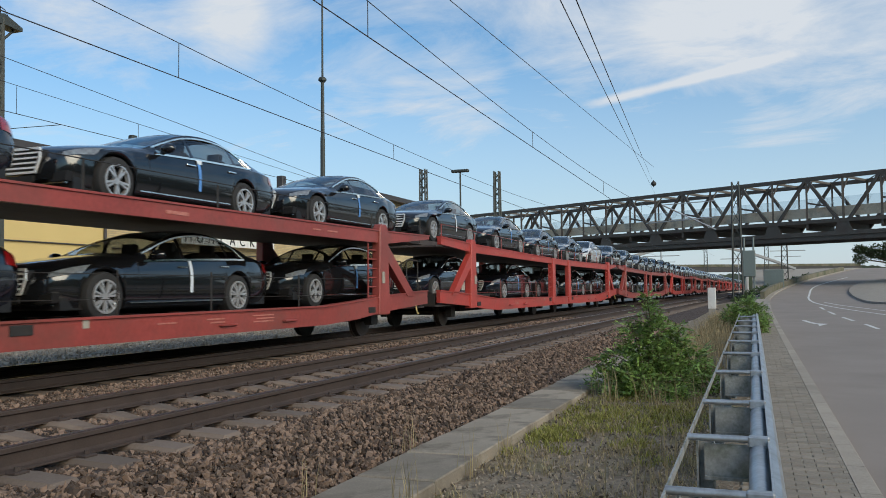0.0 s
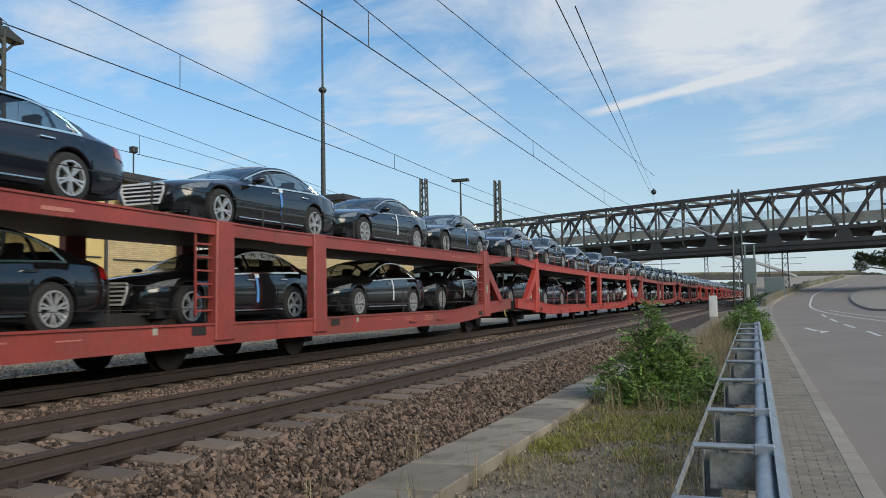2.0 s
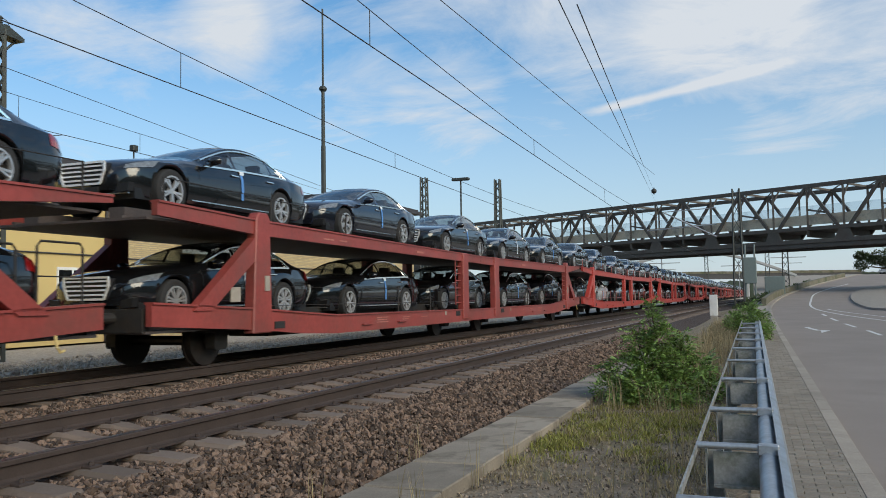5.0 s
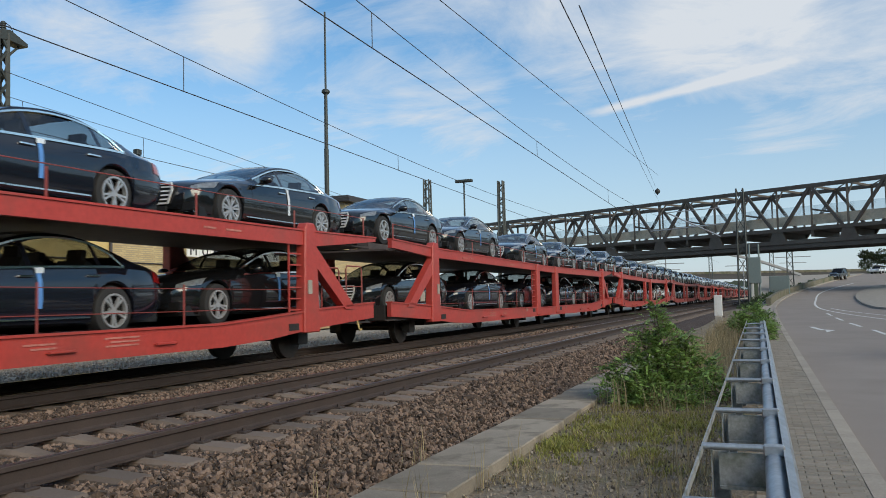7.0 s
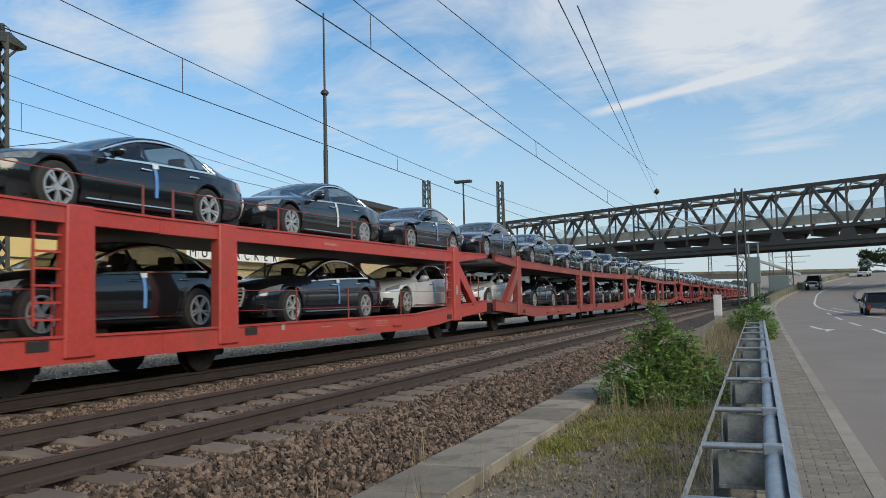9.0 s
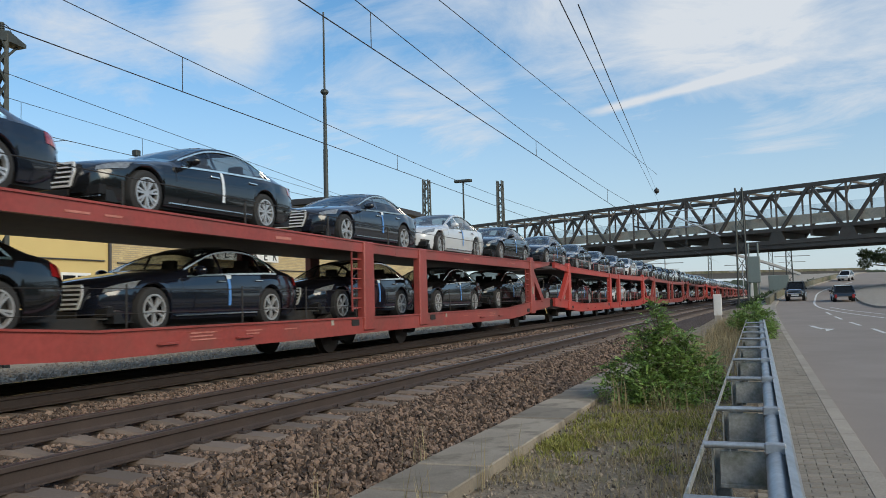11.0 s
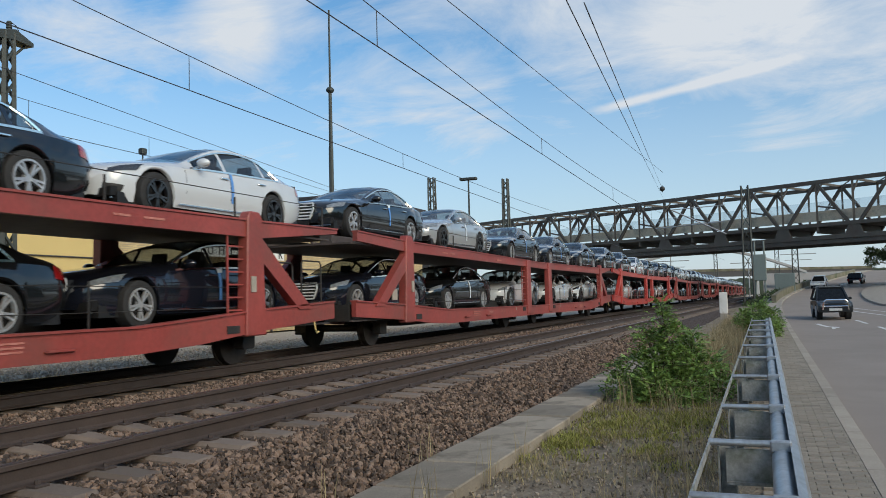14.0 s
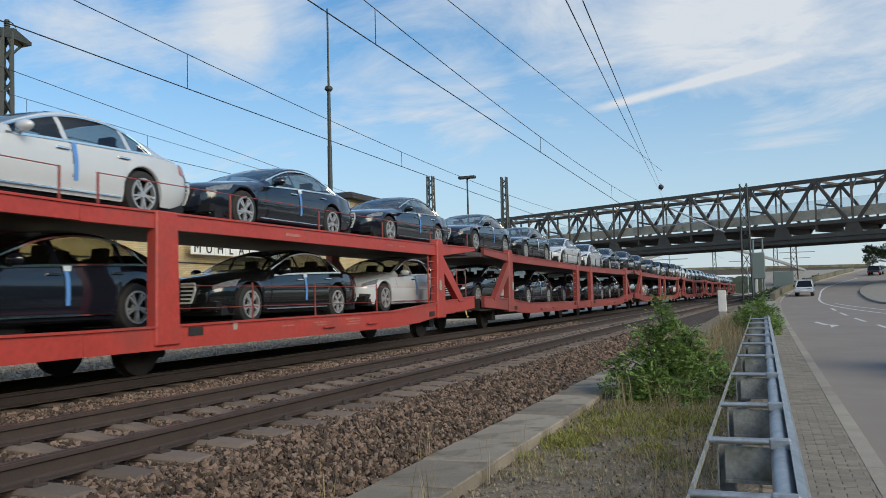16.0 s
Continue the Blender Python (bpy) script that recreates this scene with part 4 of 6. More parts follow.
    # wheels
    for a in AXLES:
        for side in (1, -1):
            bm = bmesh.new()
            ring = []
            m = Matrix.Translation((side * 0.80, a, TYRE_R)) @ Matrix.Rotation(side * math.pi / 2, 4, "Y")
            for i in range(32):
                q = 2 * math.pi * i / 32
                ring.append([bm.verts.new(m @ Vector((math.cos(q) * r, math.sin(q) * r, d))) for r, d in ((0.235, 0.115), (0.30, 0.125), (0.335, 0.11), (0.345, 0.08), (0.345, -0.09), (0.32, -0.115), (0.22, -0.115))])
            # black disc paints the shade seen between the spokes
            bmesh.ops.create_cone(bm, cap_ends=True, segments=24, radius1=0.24, radius2=0.24, depth=0.02, matrix=Matrix.Translation((side * 0.80, a, TYRE_R)) @ Matrix.Rotation(math.pi / 2, 4, "Y"))
            for i in range(32):
                for j in range(6):
                    bm.faces.new((ring[i][j], ring[(i + 1) % 32][j], ring[(i + 1) % 32][j + 1], ring[i][j + 1]))
            w = part("wheel", bm, TYRE, t, "black tyre with a dark disc for shade behind the spokes", smooth=True)
            bm = bmesh.new()
            hub_cap(bm, side * 0.895, a, TYRE_R, 0.238, side, spokes)
            if side > 0:
                part("rim", bm, ALLOY_DARK if dark_rims else ALLOY, w, "black alloy rim" if dark_rims else "silver alloy rim")
            else:
                bm.free()
    return t


def plain_saloon(colour):
    """A saloon that stays far down the line: body, glass and wheels."""
    names = {"black": "black", "white": "white", "silver": "silver grey"}
    t = thing("saloon_car", f"new {names[colour]} saloon car far down the train", "car", "cars on the train")
    bm = bmesh.new()
    cols = []
    for y in np.linspace(-2.56, 2.56, 26):
        s = section(y)
        cols.append([bm.verts.new(p) for p in s] + [bm.verts.new((-p.x, p.y, p.z)) for p in s[-2::-1]])
    for a, b in zip(cols, cols[1:]):
        for j in range(len(a) - 1):
            bm.faces.new((a[j], a[j + 1], b[j + 1], b[j]))
    bm.faces.new(cols[0])
    bm.faces.new(cols[-1][::-1])
    part("body", bm, PAINT[colour], t, smooth=True)
    bm = bmesh.new()
    patch(bm, -0.8, 1.56, 6.12, 7.8, 0.01, n=8, k=2, sides=(1,))
    part("side_window", bm, TINTED, t, smooth=True)
    bm = bmesh.new()
    patch(bm, -0.98, 0.08, 8.1, 10.0, 0.008, n=4, k=2)
    part("windscreen", bm, TINTED, t, smooth=True)
    for a in AXLES:
        bm = bmesh.new()
        bmesh.ops.create_cone(bm, cap_ends=True, segments=20, radius1=TYRE_R, radius2=TYRE_R, depth=0.22, matrix=Matrix.Translation((0.80, a, TYRE_R)) @ Matrix.Rotation(math.pi / 2, 4, "Y"))
        part("wheel", bm, TYRE, t)
    return t


FAR_KINDS = [plain_saloon("black"), plain_saloon("white"), plain_saloon("silver")]
CAR_KINDS = [saloon("black", "blue", 5, 4), saloon("blue", "blue", 5, 4), saloon("black", "white", 7, 4), saloon("white", "blue", 5, 2, True), saloon("silver", "white", 5, 3, True), saloon("white", "blue", 5, 4)]
WAGON_KINDS = [(half_wagon(WAGON_RED, False), half_wagon(WAGON_RED, True)), (half_wagon(WAGON_FADED_HAZED, False), half_wagon(WAGON_FADED_HAZED, True))]

SLOTS_HIGH = (3.5, 9.2, 15.4, 21.0, 26.75)
SLOTS_LOW = (3.6, 9.35, 15.15, 21.0, 26.4)
HIGH_Z, LOW_Z = (2.39, 2.35, 2.265, 2.265, 2.31), 0.64
# how far a car stands off its usual place: wagon, deck, slot
SHIFT = {
    (2, "high", 3): 0.3, (12, "high", 2): 0.45, (12, "high", 3): 0.4,     (14, "high", 2): -0.12, (14, "high", 3): -0.15,     (1, "high", 4): -0.45, (2, "high", 0): 0.3, (2, "high", 1): 0.4, (13, "high", 3): -0.1,     (0, "high", 2): -0.35,     (0, "high", 3): -0.15, (0, "high", 4): -0.2, (1, "high", 3): -0.35, (1, "high", 1): 0.2, (1, "high", 2): -0.3, (2, "high", 2): 0.55, (2, "high", 4): -0.2,
    (3, "high", 2): -0.35, (3, "high", 3): 0.3, (3, "high", 4): 0.25, (4, "high", 0): -0.3, (4, "high", 1): -0.3, (6, "high", 1): -0.2, (6, "high", 2): 0.3,
    (7, "high", 0): -0.15, (7, "high", 1): -0.5, (7, "high", 2): 0.15, (7, "high", 3): 0.3, (8, "high", 0): -0.15, (11, "high", 0): 0.25, (11, "high", 1): 0.5,
    (13, "high", 1): -0.35, (0, "low", 3): -0.35, (1, "low", 1): 0.9, (1, "low", 3): 0.2, (2, "low", 4): -0.25, (3, "low", 1): -0.6, (3, "low", 4): -0.2,
    (4, "low", 1): -0.2, (10, "low", 3): -0.3, (10, "low", 4): -0.15, (13, "low", 1): -0.3, (13, "low", 3): 0.2, (13, "low", 4): 0.3, (7, "low", 1): 0.1}
FIRST, LAST = 0, 21
# (wagon, deck, slot): kind of car where it is not a black or dark blue one
SPECIAL = {
    (1, "high", 4): 3, (4, "low", 0): 5, (4, "low", 3): 5, (6, "low", 1): 5, (8, "low", 4): 5, (9, "low", 0): 5,
    (10, "high", 3): 5, (11, "high", 4): 3, (11, "low", 3): 5, (12, "low", 1): 5, (12, "high", 4): 3,
    (13, "high", 1): 4, (13, "low", 1): 2, (13, "low", 2): 5, (13, "low", 3): 3, (13, "low", 4): 3,
    (14, "high", 2): 5, (14, "low", 1): 5, (14, "low", 4): 5, (15, "high", 2): 5, (15, "high", 3): 3,}
MOVING = []
pick = random.Random(7)
used = set()


def place(kind, m):
    """The first of a kind is the one already built; further ones are copies."""
    if kind.name in used:
        return copy_thing(kind, m)
    used.add(kind.name)
    kind.matrix_basis = m
    return kind


for w in range(FIRST, LAST):
    base = w * LENGTH
    # some wagons are truly faded; on distant ones the dull colour paints in haze
    faded = 0 if w in (1, 3, 6, 7, 8, 11, 14) else 1
    for h, (u0, u1) in enumerate(((0.60, 14.88), (14.89, 29.17))):
        # the strutted end of the first half lies at its lower end
        if w == 0 and h == 0:
            continue
        ob = place(WAGON_KINDS[faded][h], Matrix.Identity(4))
        MOVING.append((ob, base + u0 + 1.8, base + u1 - 1.8, 0.0))
    for deck, slots, z in (("high", SLOTS_HIGH, HIGH_Z), ("low", SLOTS_LOW, LOW_Z)):
        for k, u in enumerate(slots):
            kind = SPECIAL.get((w, deck, k))
            if kind is None:
                kind = pick.choice((0, 0, 1, 1, 2))
            if w >= 16:
                ob = place(FAR_KINDS[pick.choice((0, 0, 0, 1, 2))], Matrix.Identity(4))
            elif w == 0 and k < 2:
                continue
            else:
                ob = place(CAR_KINDS[kind], Matrix.Identity(4))
            u += SHIFT.get((w, deck, k), 0.0)
            stand = z[k] if deck == "high" else z + (0.0 if 0 < k < 4 else 0.06)
            MOVING.append((ob, base + u - 1.5, base + u + 1.5, stand))


def motions():
    """The train rolls past; every wagon and car follows the bend of the track."""
    for ob, s0, s1, z in MOVING:
        walk(ob, [(t, Matrix.Translation((0, 0, z)) @ riding(s0 + d, s1 + d)) for t, d in TRAIN])
    for ob, rows in ROAD_USERS:
        walk(ob, driven(rows))


# ---------------------------------------------------------------- road and verge
ROAD_YS = list(np.arange(-8, 40, 1.0)) + list(np.arange(40, 150, 2.5)) + list(np.arange(150, 200, 6.0))
strip("road", ROAD_YS, lambda y: kerb_x(y) + 0.01, lambda y: kerb_x(y) + 16, lambda x, y: road_z(y) - 0.012, ASPHALT, "grey asphalt road climbing round a bend", "road")
strip("pavement", ROAD_YS, lambda y: guard_x(y) - 0.12, lambda y: kerb_x(y) - 0.16, lambda x, y: road_z(y) + 0.035, KERB, "bed of the paved verge beside the guard rail", "pavement", thick=0.3)


def kerb_mesh(a, b):
    v = []
    for y in (a + 0.004, b - 0.004):
        x, z = kerb_x(y), road_z(y)
        v += [(x - 0.16, y, z - 0.2), (x - 0.16, y, z + 0.062), (x - 0.008, y, z + 0.062), (x, y, z + 0.052), (x, y, z - 0.2)]
    f = [(k, k + 5, k + 6, k + 1) for k in range(4)] + [(0, 1, 2, 3), (5, 8, 7, 6)]
    return v, f


kerb = thing("kerb", "pale concrete kerb stones along the verge", "kerb", kind="structure")
for i in range(60):
    v, f = kerb_mesh(3 + i, 4 + i)
    raw("kerb_stone", v, f, KERB, kerb)
v, f = [], []
for i in list(range(-11, 0)) + list(range(60, 120)):
    a, b = kerb_mesh(3 + i, 4 + i)
    f += [tuple(k + len(v) for k in q) for q in b]
    v += a
raw("kerb_stone", v, f, KERB, kerb, kind="stuff")

# ---------------------------------------------------------------- cable trough with concrete lids
trough = thing("cable_trough", "pale concrete cable trough with lids beside the ballast", "cable trough", kind="structure")
LID = bpy.data.meshes.new("lid")
bm = bmesh.new()
box(bm, 0.0, 0.006, -0.60, 0.70, 0.994, -0.47, 0.012)
bm.to_mesh(LID)
bm.free()
LID.materials.append(CONCRETE)
for i in range(-12, 46):
    share("lid", LID, trough, Matrix.Translation((-3.06 - 0.004 * i, 3 + i, rng.normal(0, 0.006))) @ pose(0, 0, 0, 0, rng.normal(0, 0.4), 0.25))


# ---------------------------------------------------------------- guard rail
def guard_rail():
    t = thing("guard_rail", "weathered galvanised steel guard rail with spacers along the verge", "guard rail")
    top = lambda y: 0.045 + 0.0066 * (y - 5.6)
    wid = 0.50
    # road-side beam: a folded profile
    prof = [(0.02, 0.0), (0.055, -0.02), (0.075, -0.06), (0.06, -0.10), (0.01, -0.13), (0.0, -0.155), (0.01, -0.18), (0.06, -0.21), (0.075, -0.25), (0.055, -0.29), (0.02, -0.31)]
    prof = prof + [(a - 0.012, b) for a, b in prof[::-1]]
    v, f, n = [], [], len(prof)
    ys = list(np.arange(-8.5, 40, 1.0))
    for i, y in enumerate(ys):
        v += [(guard_x(y) - 0.02 + a, y, top(y) + b) for a, b in prof]
        if i:
            f += [((i - 1) * n + k, (i - 1) * n + (k + 1) % n, i * n + (k + 1) % n, i * n + k) for k in range(n)]
    tagged(raw("beam", v, f, GALV, t), "folded galvanised beam facing the road")
    # the tube on the beam's inner side
    bm = bmesh.new()
    tube(bm, [(guard_x(a) - 0.062, a, top(a) - 0.085) for a in ys], 0.122, 14)
    part("tube", bm, GALV, t, "galvanised tube along the beam", smooth=True)
    bars = [-7.0, -4.6, -2.2, 0.2, 2.55, 4.15, 5.62, 7.3, 9.75, 12.3, 14.8, 17.3, 19.8, 22.4, 25.3]
    for a, b in zip(bars, bars[1:] + [27.8]):
        bm = bmesh.new()
        bar(bm, (guard_x(a) - wid, a, top(a) - 0.02), (guard_x(b) - wid, b, top(b) - 0.02), 0.012, 0.045)
        part("rear_strap", bm, GALV_DIRTY, t)
    for y in bars:
        x, z = guard_x(y), top(y)
        bm = bmesh.new()
        bar(bm, (x - wid, y, z), (x - 0.02, y, z), 0.045, round_=True, n=12)
        box(bm, x - 0.13, y - 0.03, z - 0.05, x + 0.0, y + 0.03, z + 0.025, 0.01)
        part("cross_bar", bm, GALV, t, "round galvanised cross bar", smooth=True)
        bm = bmesh.new()
        box(bm, x - wid + 0.10, y + 0.02, z - 0.26, x - 0.10, y + 0.028, z - 0.04)
        box(bm, x - wid + 0.10, y + 0.0, z - 0.27, x - 0.10, y + 0.028, z - 0.25)
        part("spacer_plate", bm, GALV_DIRTY, t, "stained spacer plate")
        bm = bmesh.new()
        gz = ground_z(x - 0.4, y)
        for dx in (0.0, 0.10):
            box(bm, x - wid + 0.05 + dx, y + 0.03, gz - 0.1, x - wid + 0.062 + dx, y + 0.12, z - 0.03)
        box(bm, x - wid + 0.05, y + 0.12, gz - 0.1, x - wid + 0.162, y + 0.132, z - 0.03)
        part("post", bm, GALV_DIRTY, t, "stained channel post")
    return t


guard_rail()


# ---------------------------------------------------------------- bridge
B0, BDIR = Vector((7.67, 88.63, 0)), Vector((-0.889, 0.459, 0)).normalized()
BSIDE = Vector((BDIR.y, -BDIR.x, 0))


def bp(u, z, w=0.0):
    """A place on the bridge: u along it, w across it (away from the camera), z up."""
    p = B0 + BDIR * u - BSIDE * -w
    return (p.x, p.y, z)


def truss_bridge():
    t = thing("truss_bridge", "dark grey steel truss road bridge high across the railway", "bridge")
    pan = 7.15
    lo, hi = -7 * pan + 0.0, 12 * pan
    zb, zt = 6.85, 11.85
    for w in (0.0, 6.0):
        for z, h, nm in ((zt, 0.34, "top_chord"), (zb - 0.6, 0.50, "bottom_chord"), (zb - 1.05, 0.25, "bottom_chord")):
            bm = bmesh.new()
            bar(bm, bp(lo, z, w), bp(hi, z, w), h, 0.4)
            part(nm, bm, BRIDGE, t)
        for i in range(-7, 12):
            a, b = i * pan, (i + 1) * pan
            m = (a + b) / 2
            for u0, z0, u1, z1, k in ((a, zb, m, zt, 0.30), (m, zt, b, zb, 0.30), (a, zb, a, zt, 0.20), (m, zb, m, zt, 0.18)):
                bm = bmesh.new()
                bar(bm, bp(u0, z0, w), bp(u1, z1, w), k, 0.28)
                part("truss_member", bm, BRIDGE, t)
            if w == 0.0:
                bm = bmesh.new()
                bar(bm, bp(m, zt - 2.4, w), bp(m - pan * 0.25, zt - 2.8, w), 0.16, 0.18)
                bar(bm, bp(m - pan * 0.25, zt - 2.8, w), bp(m - 0.1, zt - 0.3, w), 0.10, 0.12)
                part("knee_brace", bm, BRIDGE, t)
                bm = bmesh.new()
                prism_pts = [(a - 0.9, zb - 0.5), (a + 0.9, zb - 0.5), (a + 0.45, zb + 0.75), (a - 0.45, zb + 0.75)]
                vs = [[bm.verts.new(bp(p, z, w + o)) for p, z in prism_pts] for o in (-0.17, 0.17)]
                bm.faces.new(vs[0])
                bm.faces.new(vs[1][::-1])
                for k in range(4):
                    bm.faces.new((vs[0][k], vs[1][k], vs[1][(k + 1) % 4], vs[0][(k + 1) % 4]))
                part("gusset", bm, BRIDGE, t)
    for i in range(-14, 24):
        u = i * pan / 2
        bm = bmesh.new()
        bar(bm, bp(u, zt, 0.2), bp(u, zt, 5.8), 0.16, 0.22)
        bar(bm, bp(u, zt - 1.3, 0.1), bp(u + 0.1, zt - 0.1, 1.5), 0.12, 0.12)
        bar(bm, bp(u, zt, 0.2), bp(u + pan / 2, zt, 5.8), 0.09, 0.09)
        part("sway_brace", bm, BRIDGE, t)
    for z0, z1, w0, w1, m, nm in ((7.95, 8.95, 0.45, 0.6, BRIDGE_DECK, "parapet"), (7.35, 7.7, -0.25, 6.2, BRIDGE, "deck"), (8.95, 9.9, 0.5, 0.54, MESH_PANEL, "screen")):
        bm = bmesh.new()
        vs = [bm.verts.new(bp(u, z, w)) for u in (lo, hi) for z in (z0, z1) for w in (w0, w1)]
        for q in ((0, 1, 3, 2), (4, 6, 7, 5), (0, 4, 5, 1), (2, 3, 7, 6), (0, 2, 6, 4), (1, 5, 7, 3)):
            bm.faces.new([vs[k] for k in q])
        part(nm, bm, m, t)
    for i in range(-13, 23):
        bm = bmesh.new()
        bar(bm, bp(i * pan / 2, 7.0, 0), bp(i * pan / 2, 7.0, 6.0), 0.3, 0.6)
        part("cross_girder", bm, BRIDGE, t)
    return t


truss_bridge()


# ---------------------------------------------------------------- station building
def station():
    t = thing("station_building", "yellow rendered station building with flat dark roof edge behind the train", "building")
    X = -22.0

    def wall(y0, y1, z1, x=X, m=YELLOW, deep=9.0):
        bm = bmesh.new()
        box(bm, x - deep, y0, -0.3, x, y1, z1)
        part("wall", bm, m, t)
        bm = bmesh.new()
        box(bm, x - deep - 0.5, y0 - 0.4, z1 + 0.003, x + 0.5, y1 + 0.4, z1 + 0.22)
        box(bm, x - deep - 0.3, y0 - 0.2, z1 + 0.22, x + 0.3, y1 + 0.2, z1 + 0.36)
        part("roof_edge", bm, ROOF, t, "dark flat roof edge")
    wall(8.0, 23.0, 5.58)
    wall(23.01, 41.4, 5.58, m=BRICK)
    wall(41.6, 52.0, 6.85, x=X - 0.4, m=BRICK)
    wall(-30.0, 7.95, 5.0, x=X - 2.0, m=YELLOW)
    for y in (12.5, 17.0, 21.5, 25.2, 29.5, 35.0, 39.0, 44.0, 48.5):
        x = X if y < 41 else X - 0.4
        bm = bmesh.new()
        box(bm, x - 0.02, y - 0.65, 0.9, x + 0.05, y + 0.65, 2.3)
        w2 = part("window_frame", bm, SIGN_WHITE, t, "pale window frame")
        bm = bmesh.new()
        for k in (-0.32, 0.32):
            box(bm, x + 0.05, y + k - 0.27, 1.0, x + 0.06, y + k + 0.27, 2.2)
        part("pane", bm, TINTED, w2, "dark window pane")
    # drain pipes
    for y in (10.0, 23.0, 32.8):
        bm = bmesh.new()
        bar(bm, (X + 0.09, y, -0.3), (X + 0.09, y, 5.7), 0.11, round_=True)
        part("drainpipe", bm, ROOF, t)
    # thin conduits along the front
    for z, a, b in ((3.9, 8.2, 22.8), (2.75, 9.0, 22.8), (2.7, 23.4, 41.2)):
        bm = bmesh.new()
        bar(bm, (X + 0.05, a, z), (X + 0.05, b, z), 0.05, round_=True)
        part("conduit", bm, ROOF, t, "thin dark conduit on the wall")
    bm = bmesh.new()
    box(bm, -25.2, 39.26, 5.8, -24.8, 39.66, 7.56, 0.03)
    part("chimney", bm, ROOF, t, "dark square chimney")
    return t


station()
for y, z in ((24.76, 6.86),):
    t = thing("roof_lamp", "small floodlight on a short pole on the roof", "lamp")
    bm = bmesh.new()
    bar(bm, (-22.3, y, 5.9), (-22.3, y, z), 0.06, round_=True)
    part("pole", bm, MAST, t)
    bm = bmesh.new()
    box(bm, -22.42, y - 0.13, z, -22.18, y + 0.13, z + 0.24, 0.03)
    part("head", bm, MAST, t)


def sign(words, y0, y1, z, x):
    """A white board with black capital letters, one letter to each panel."""
    t = thing("station_sign", f"white enamel panels with black letters reading {words}", "sign")
    n = len(words)
    w = (y1 - y0) / n
    for i, ch in enumerate(words):
        y = y0 + w * i
        bm = bmesh.new()
        box(bm, x, y + 0.01, z - 0.27, x + 0.06, y + w - 0.01, z + 0.27, 0.01)
        p = part("panel", bm, SIGN_WHITE, t)
        if ch.strip():
            c = bpy.data.curves.new("letter", "FONT")
            c.body, c.size, c.extrude, c.align_x, c.align_y = ch, 0.60, 0.008, "CENTER", "CENTER"
            o = new("letter_curve", c)
            me = bpy.data.meshes.new_from_object(o)
            bpy.data.objects.remove(o)
            me.materials.append(SIGN_BLACK)
            l = share("letter", me, p, Matrix.Translation((x + 0.075, y + w / 2, z - 0.01)) @ Matrix(((0, 0, 1, 0), (1, 0, 0, 0), (0, 1, 0, 0), (0, 0, 0, 1))))
            tagged(l, "black letter")
    return t


sign("MÜHLACKER", 26.66, 33.32, 3.29, -21.55)


# ---------------------------------------------------------------- masts and wires
def lattice(name, x, y, z0, z1, w, label, step=1.0):
    t = thing(name, label, "mast")
    for a in (-1, 1):
        for b in (-1, 1):
            bm = bmesh.new()
            bar(bm, (x + a * w / 2, y + b * w / 2, z0), (x + a * w / 3, y + b * w / 3, z1), 0.09)
            part("leg", bm, MAST, t)
    bm = bmesh.new()
    n = int((z1 - z0) / step)
    for k in range(n):
        f0, f1 = k / n, (k + 1) / n
        for a, b in (((-1, -1), (1, -1)), ((1, -1), (1, 1)), ((1, 1), (-1, 1)), ((-1, 1), (-1, -1))):
            if k % 2:
                a, b = b, a
            r0, r1 = w / 2 - w / 6 * f0, w / 2 - w / 6 * f1
            bar(bm, (x + a[0] * r0, y + a[1] * r0, z0 + (z1 - z0) * f0), (x + b[0] * r1, y + b[1] * r1, z0 + (z1 - z0) * f1), 0.05)
    part("lacing", bm, MAST, t, "zigzag lacing bars")
    return t


def wire(name, pts, d, label):
    bm = bmesh.new()
    tube(bm, pts, d)
    return tagged(part(name, bm, WIRE, None, label, smooth=True), category="wire")


def overhead(centre, contact, high, low, drops, y0, y1, d=0.018):
    """Contact wire, sagging carrier wire and droppers over a track."""
    span = 62.0
    carry = lambda y: low + (high - low) * (2 * ((y - 30 + span / 2) % span) / span - 1) ** 2
    ys = list(np.arange(y0, y1, 2.0))
    wire("contact_wire", [(centre(y), y, contact(y)) for y in ys], d, "thin dark contact wire over the track")
    wire("carrier_wire", [(centre(y), y, carry(y)) for y in ys], d * 0.8, "thin sagging carrier wire over the track")
    for y in drops:
        wire("dropper", [(centre(y), y, contact(y)), (centre(y), y, carry(y))], 0.014, "short thin dropper wire between two wires")


overhead(lambda y: near_x(y) + 0.05, lambda y: 5.075 - 0.02 * min(max(y, 0), 40), 6.15, 4.95, (10.95, 20.3, 30.0, 39.5), -14, 90)
overhead(lambda y: far_x(y) + 0.05, lambda y: 4.87 - 0.011 * min(max(y, 0), 60), 6.09, 4.94, (11.4, 20.4, 29.5), -14, 90)
wire("feeder_wire", [(-13.0, y, 6.19 - 0.0665 * y) for y in np.arange(2, 60, 4.0)], 0.013, "thin wire beyond the train")
wire("carrier_wire", [(-13.6, y, 5.633 - 0.039 * y) for y in np.arange(2, 27, 4.0)], 0.011, "thin carrier wire over the third track")
wire("contact_wire", [(-13.6, y, 4.715 - 0.0094 * y) for y in np.arange(2, 60, 4.0)], 0.015, "thin contact wire over the third track")
for y in (11.9, 15.3):
    wire("dropper", [(-13.6, y, 5.633 - 0.039 * y), (-13.6, y, 4.715 - 0.0094 * y)], 0.011, "short thin dropper wire between two wires")
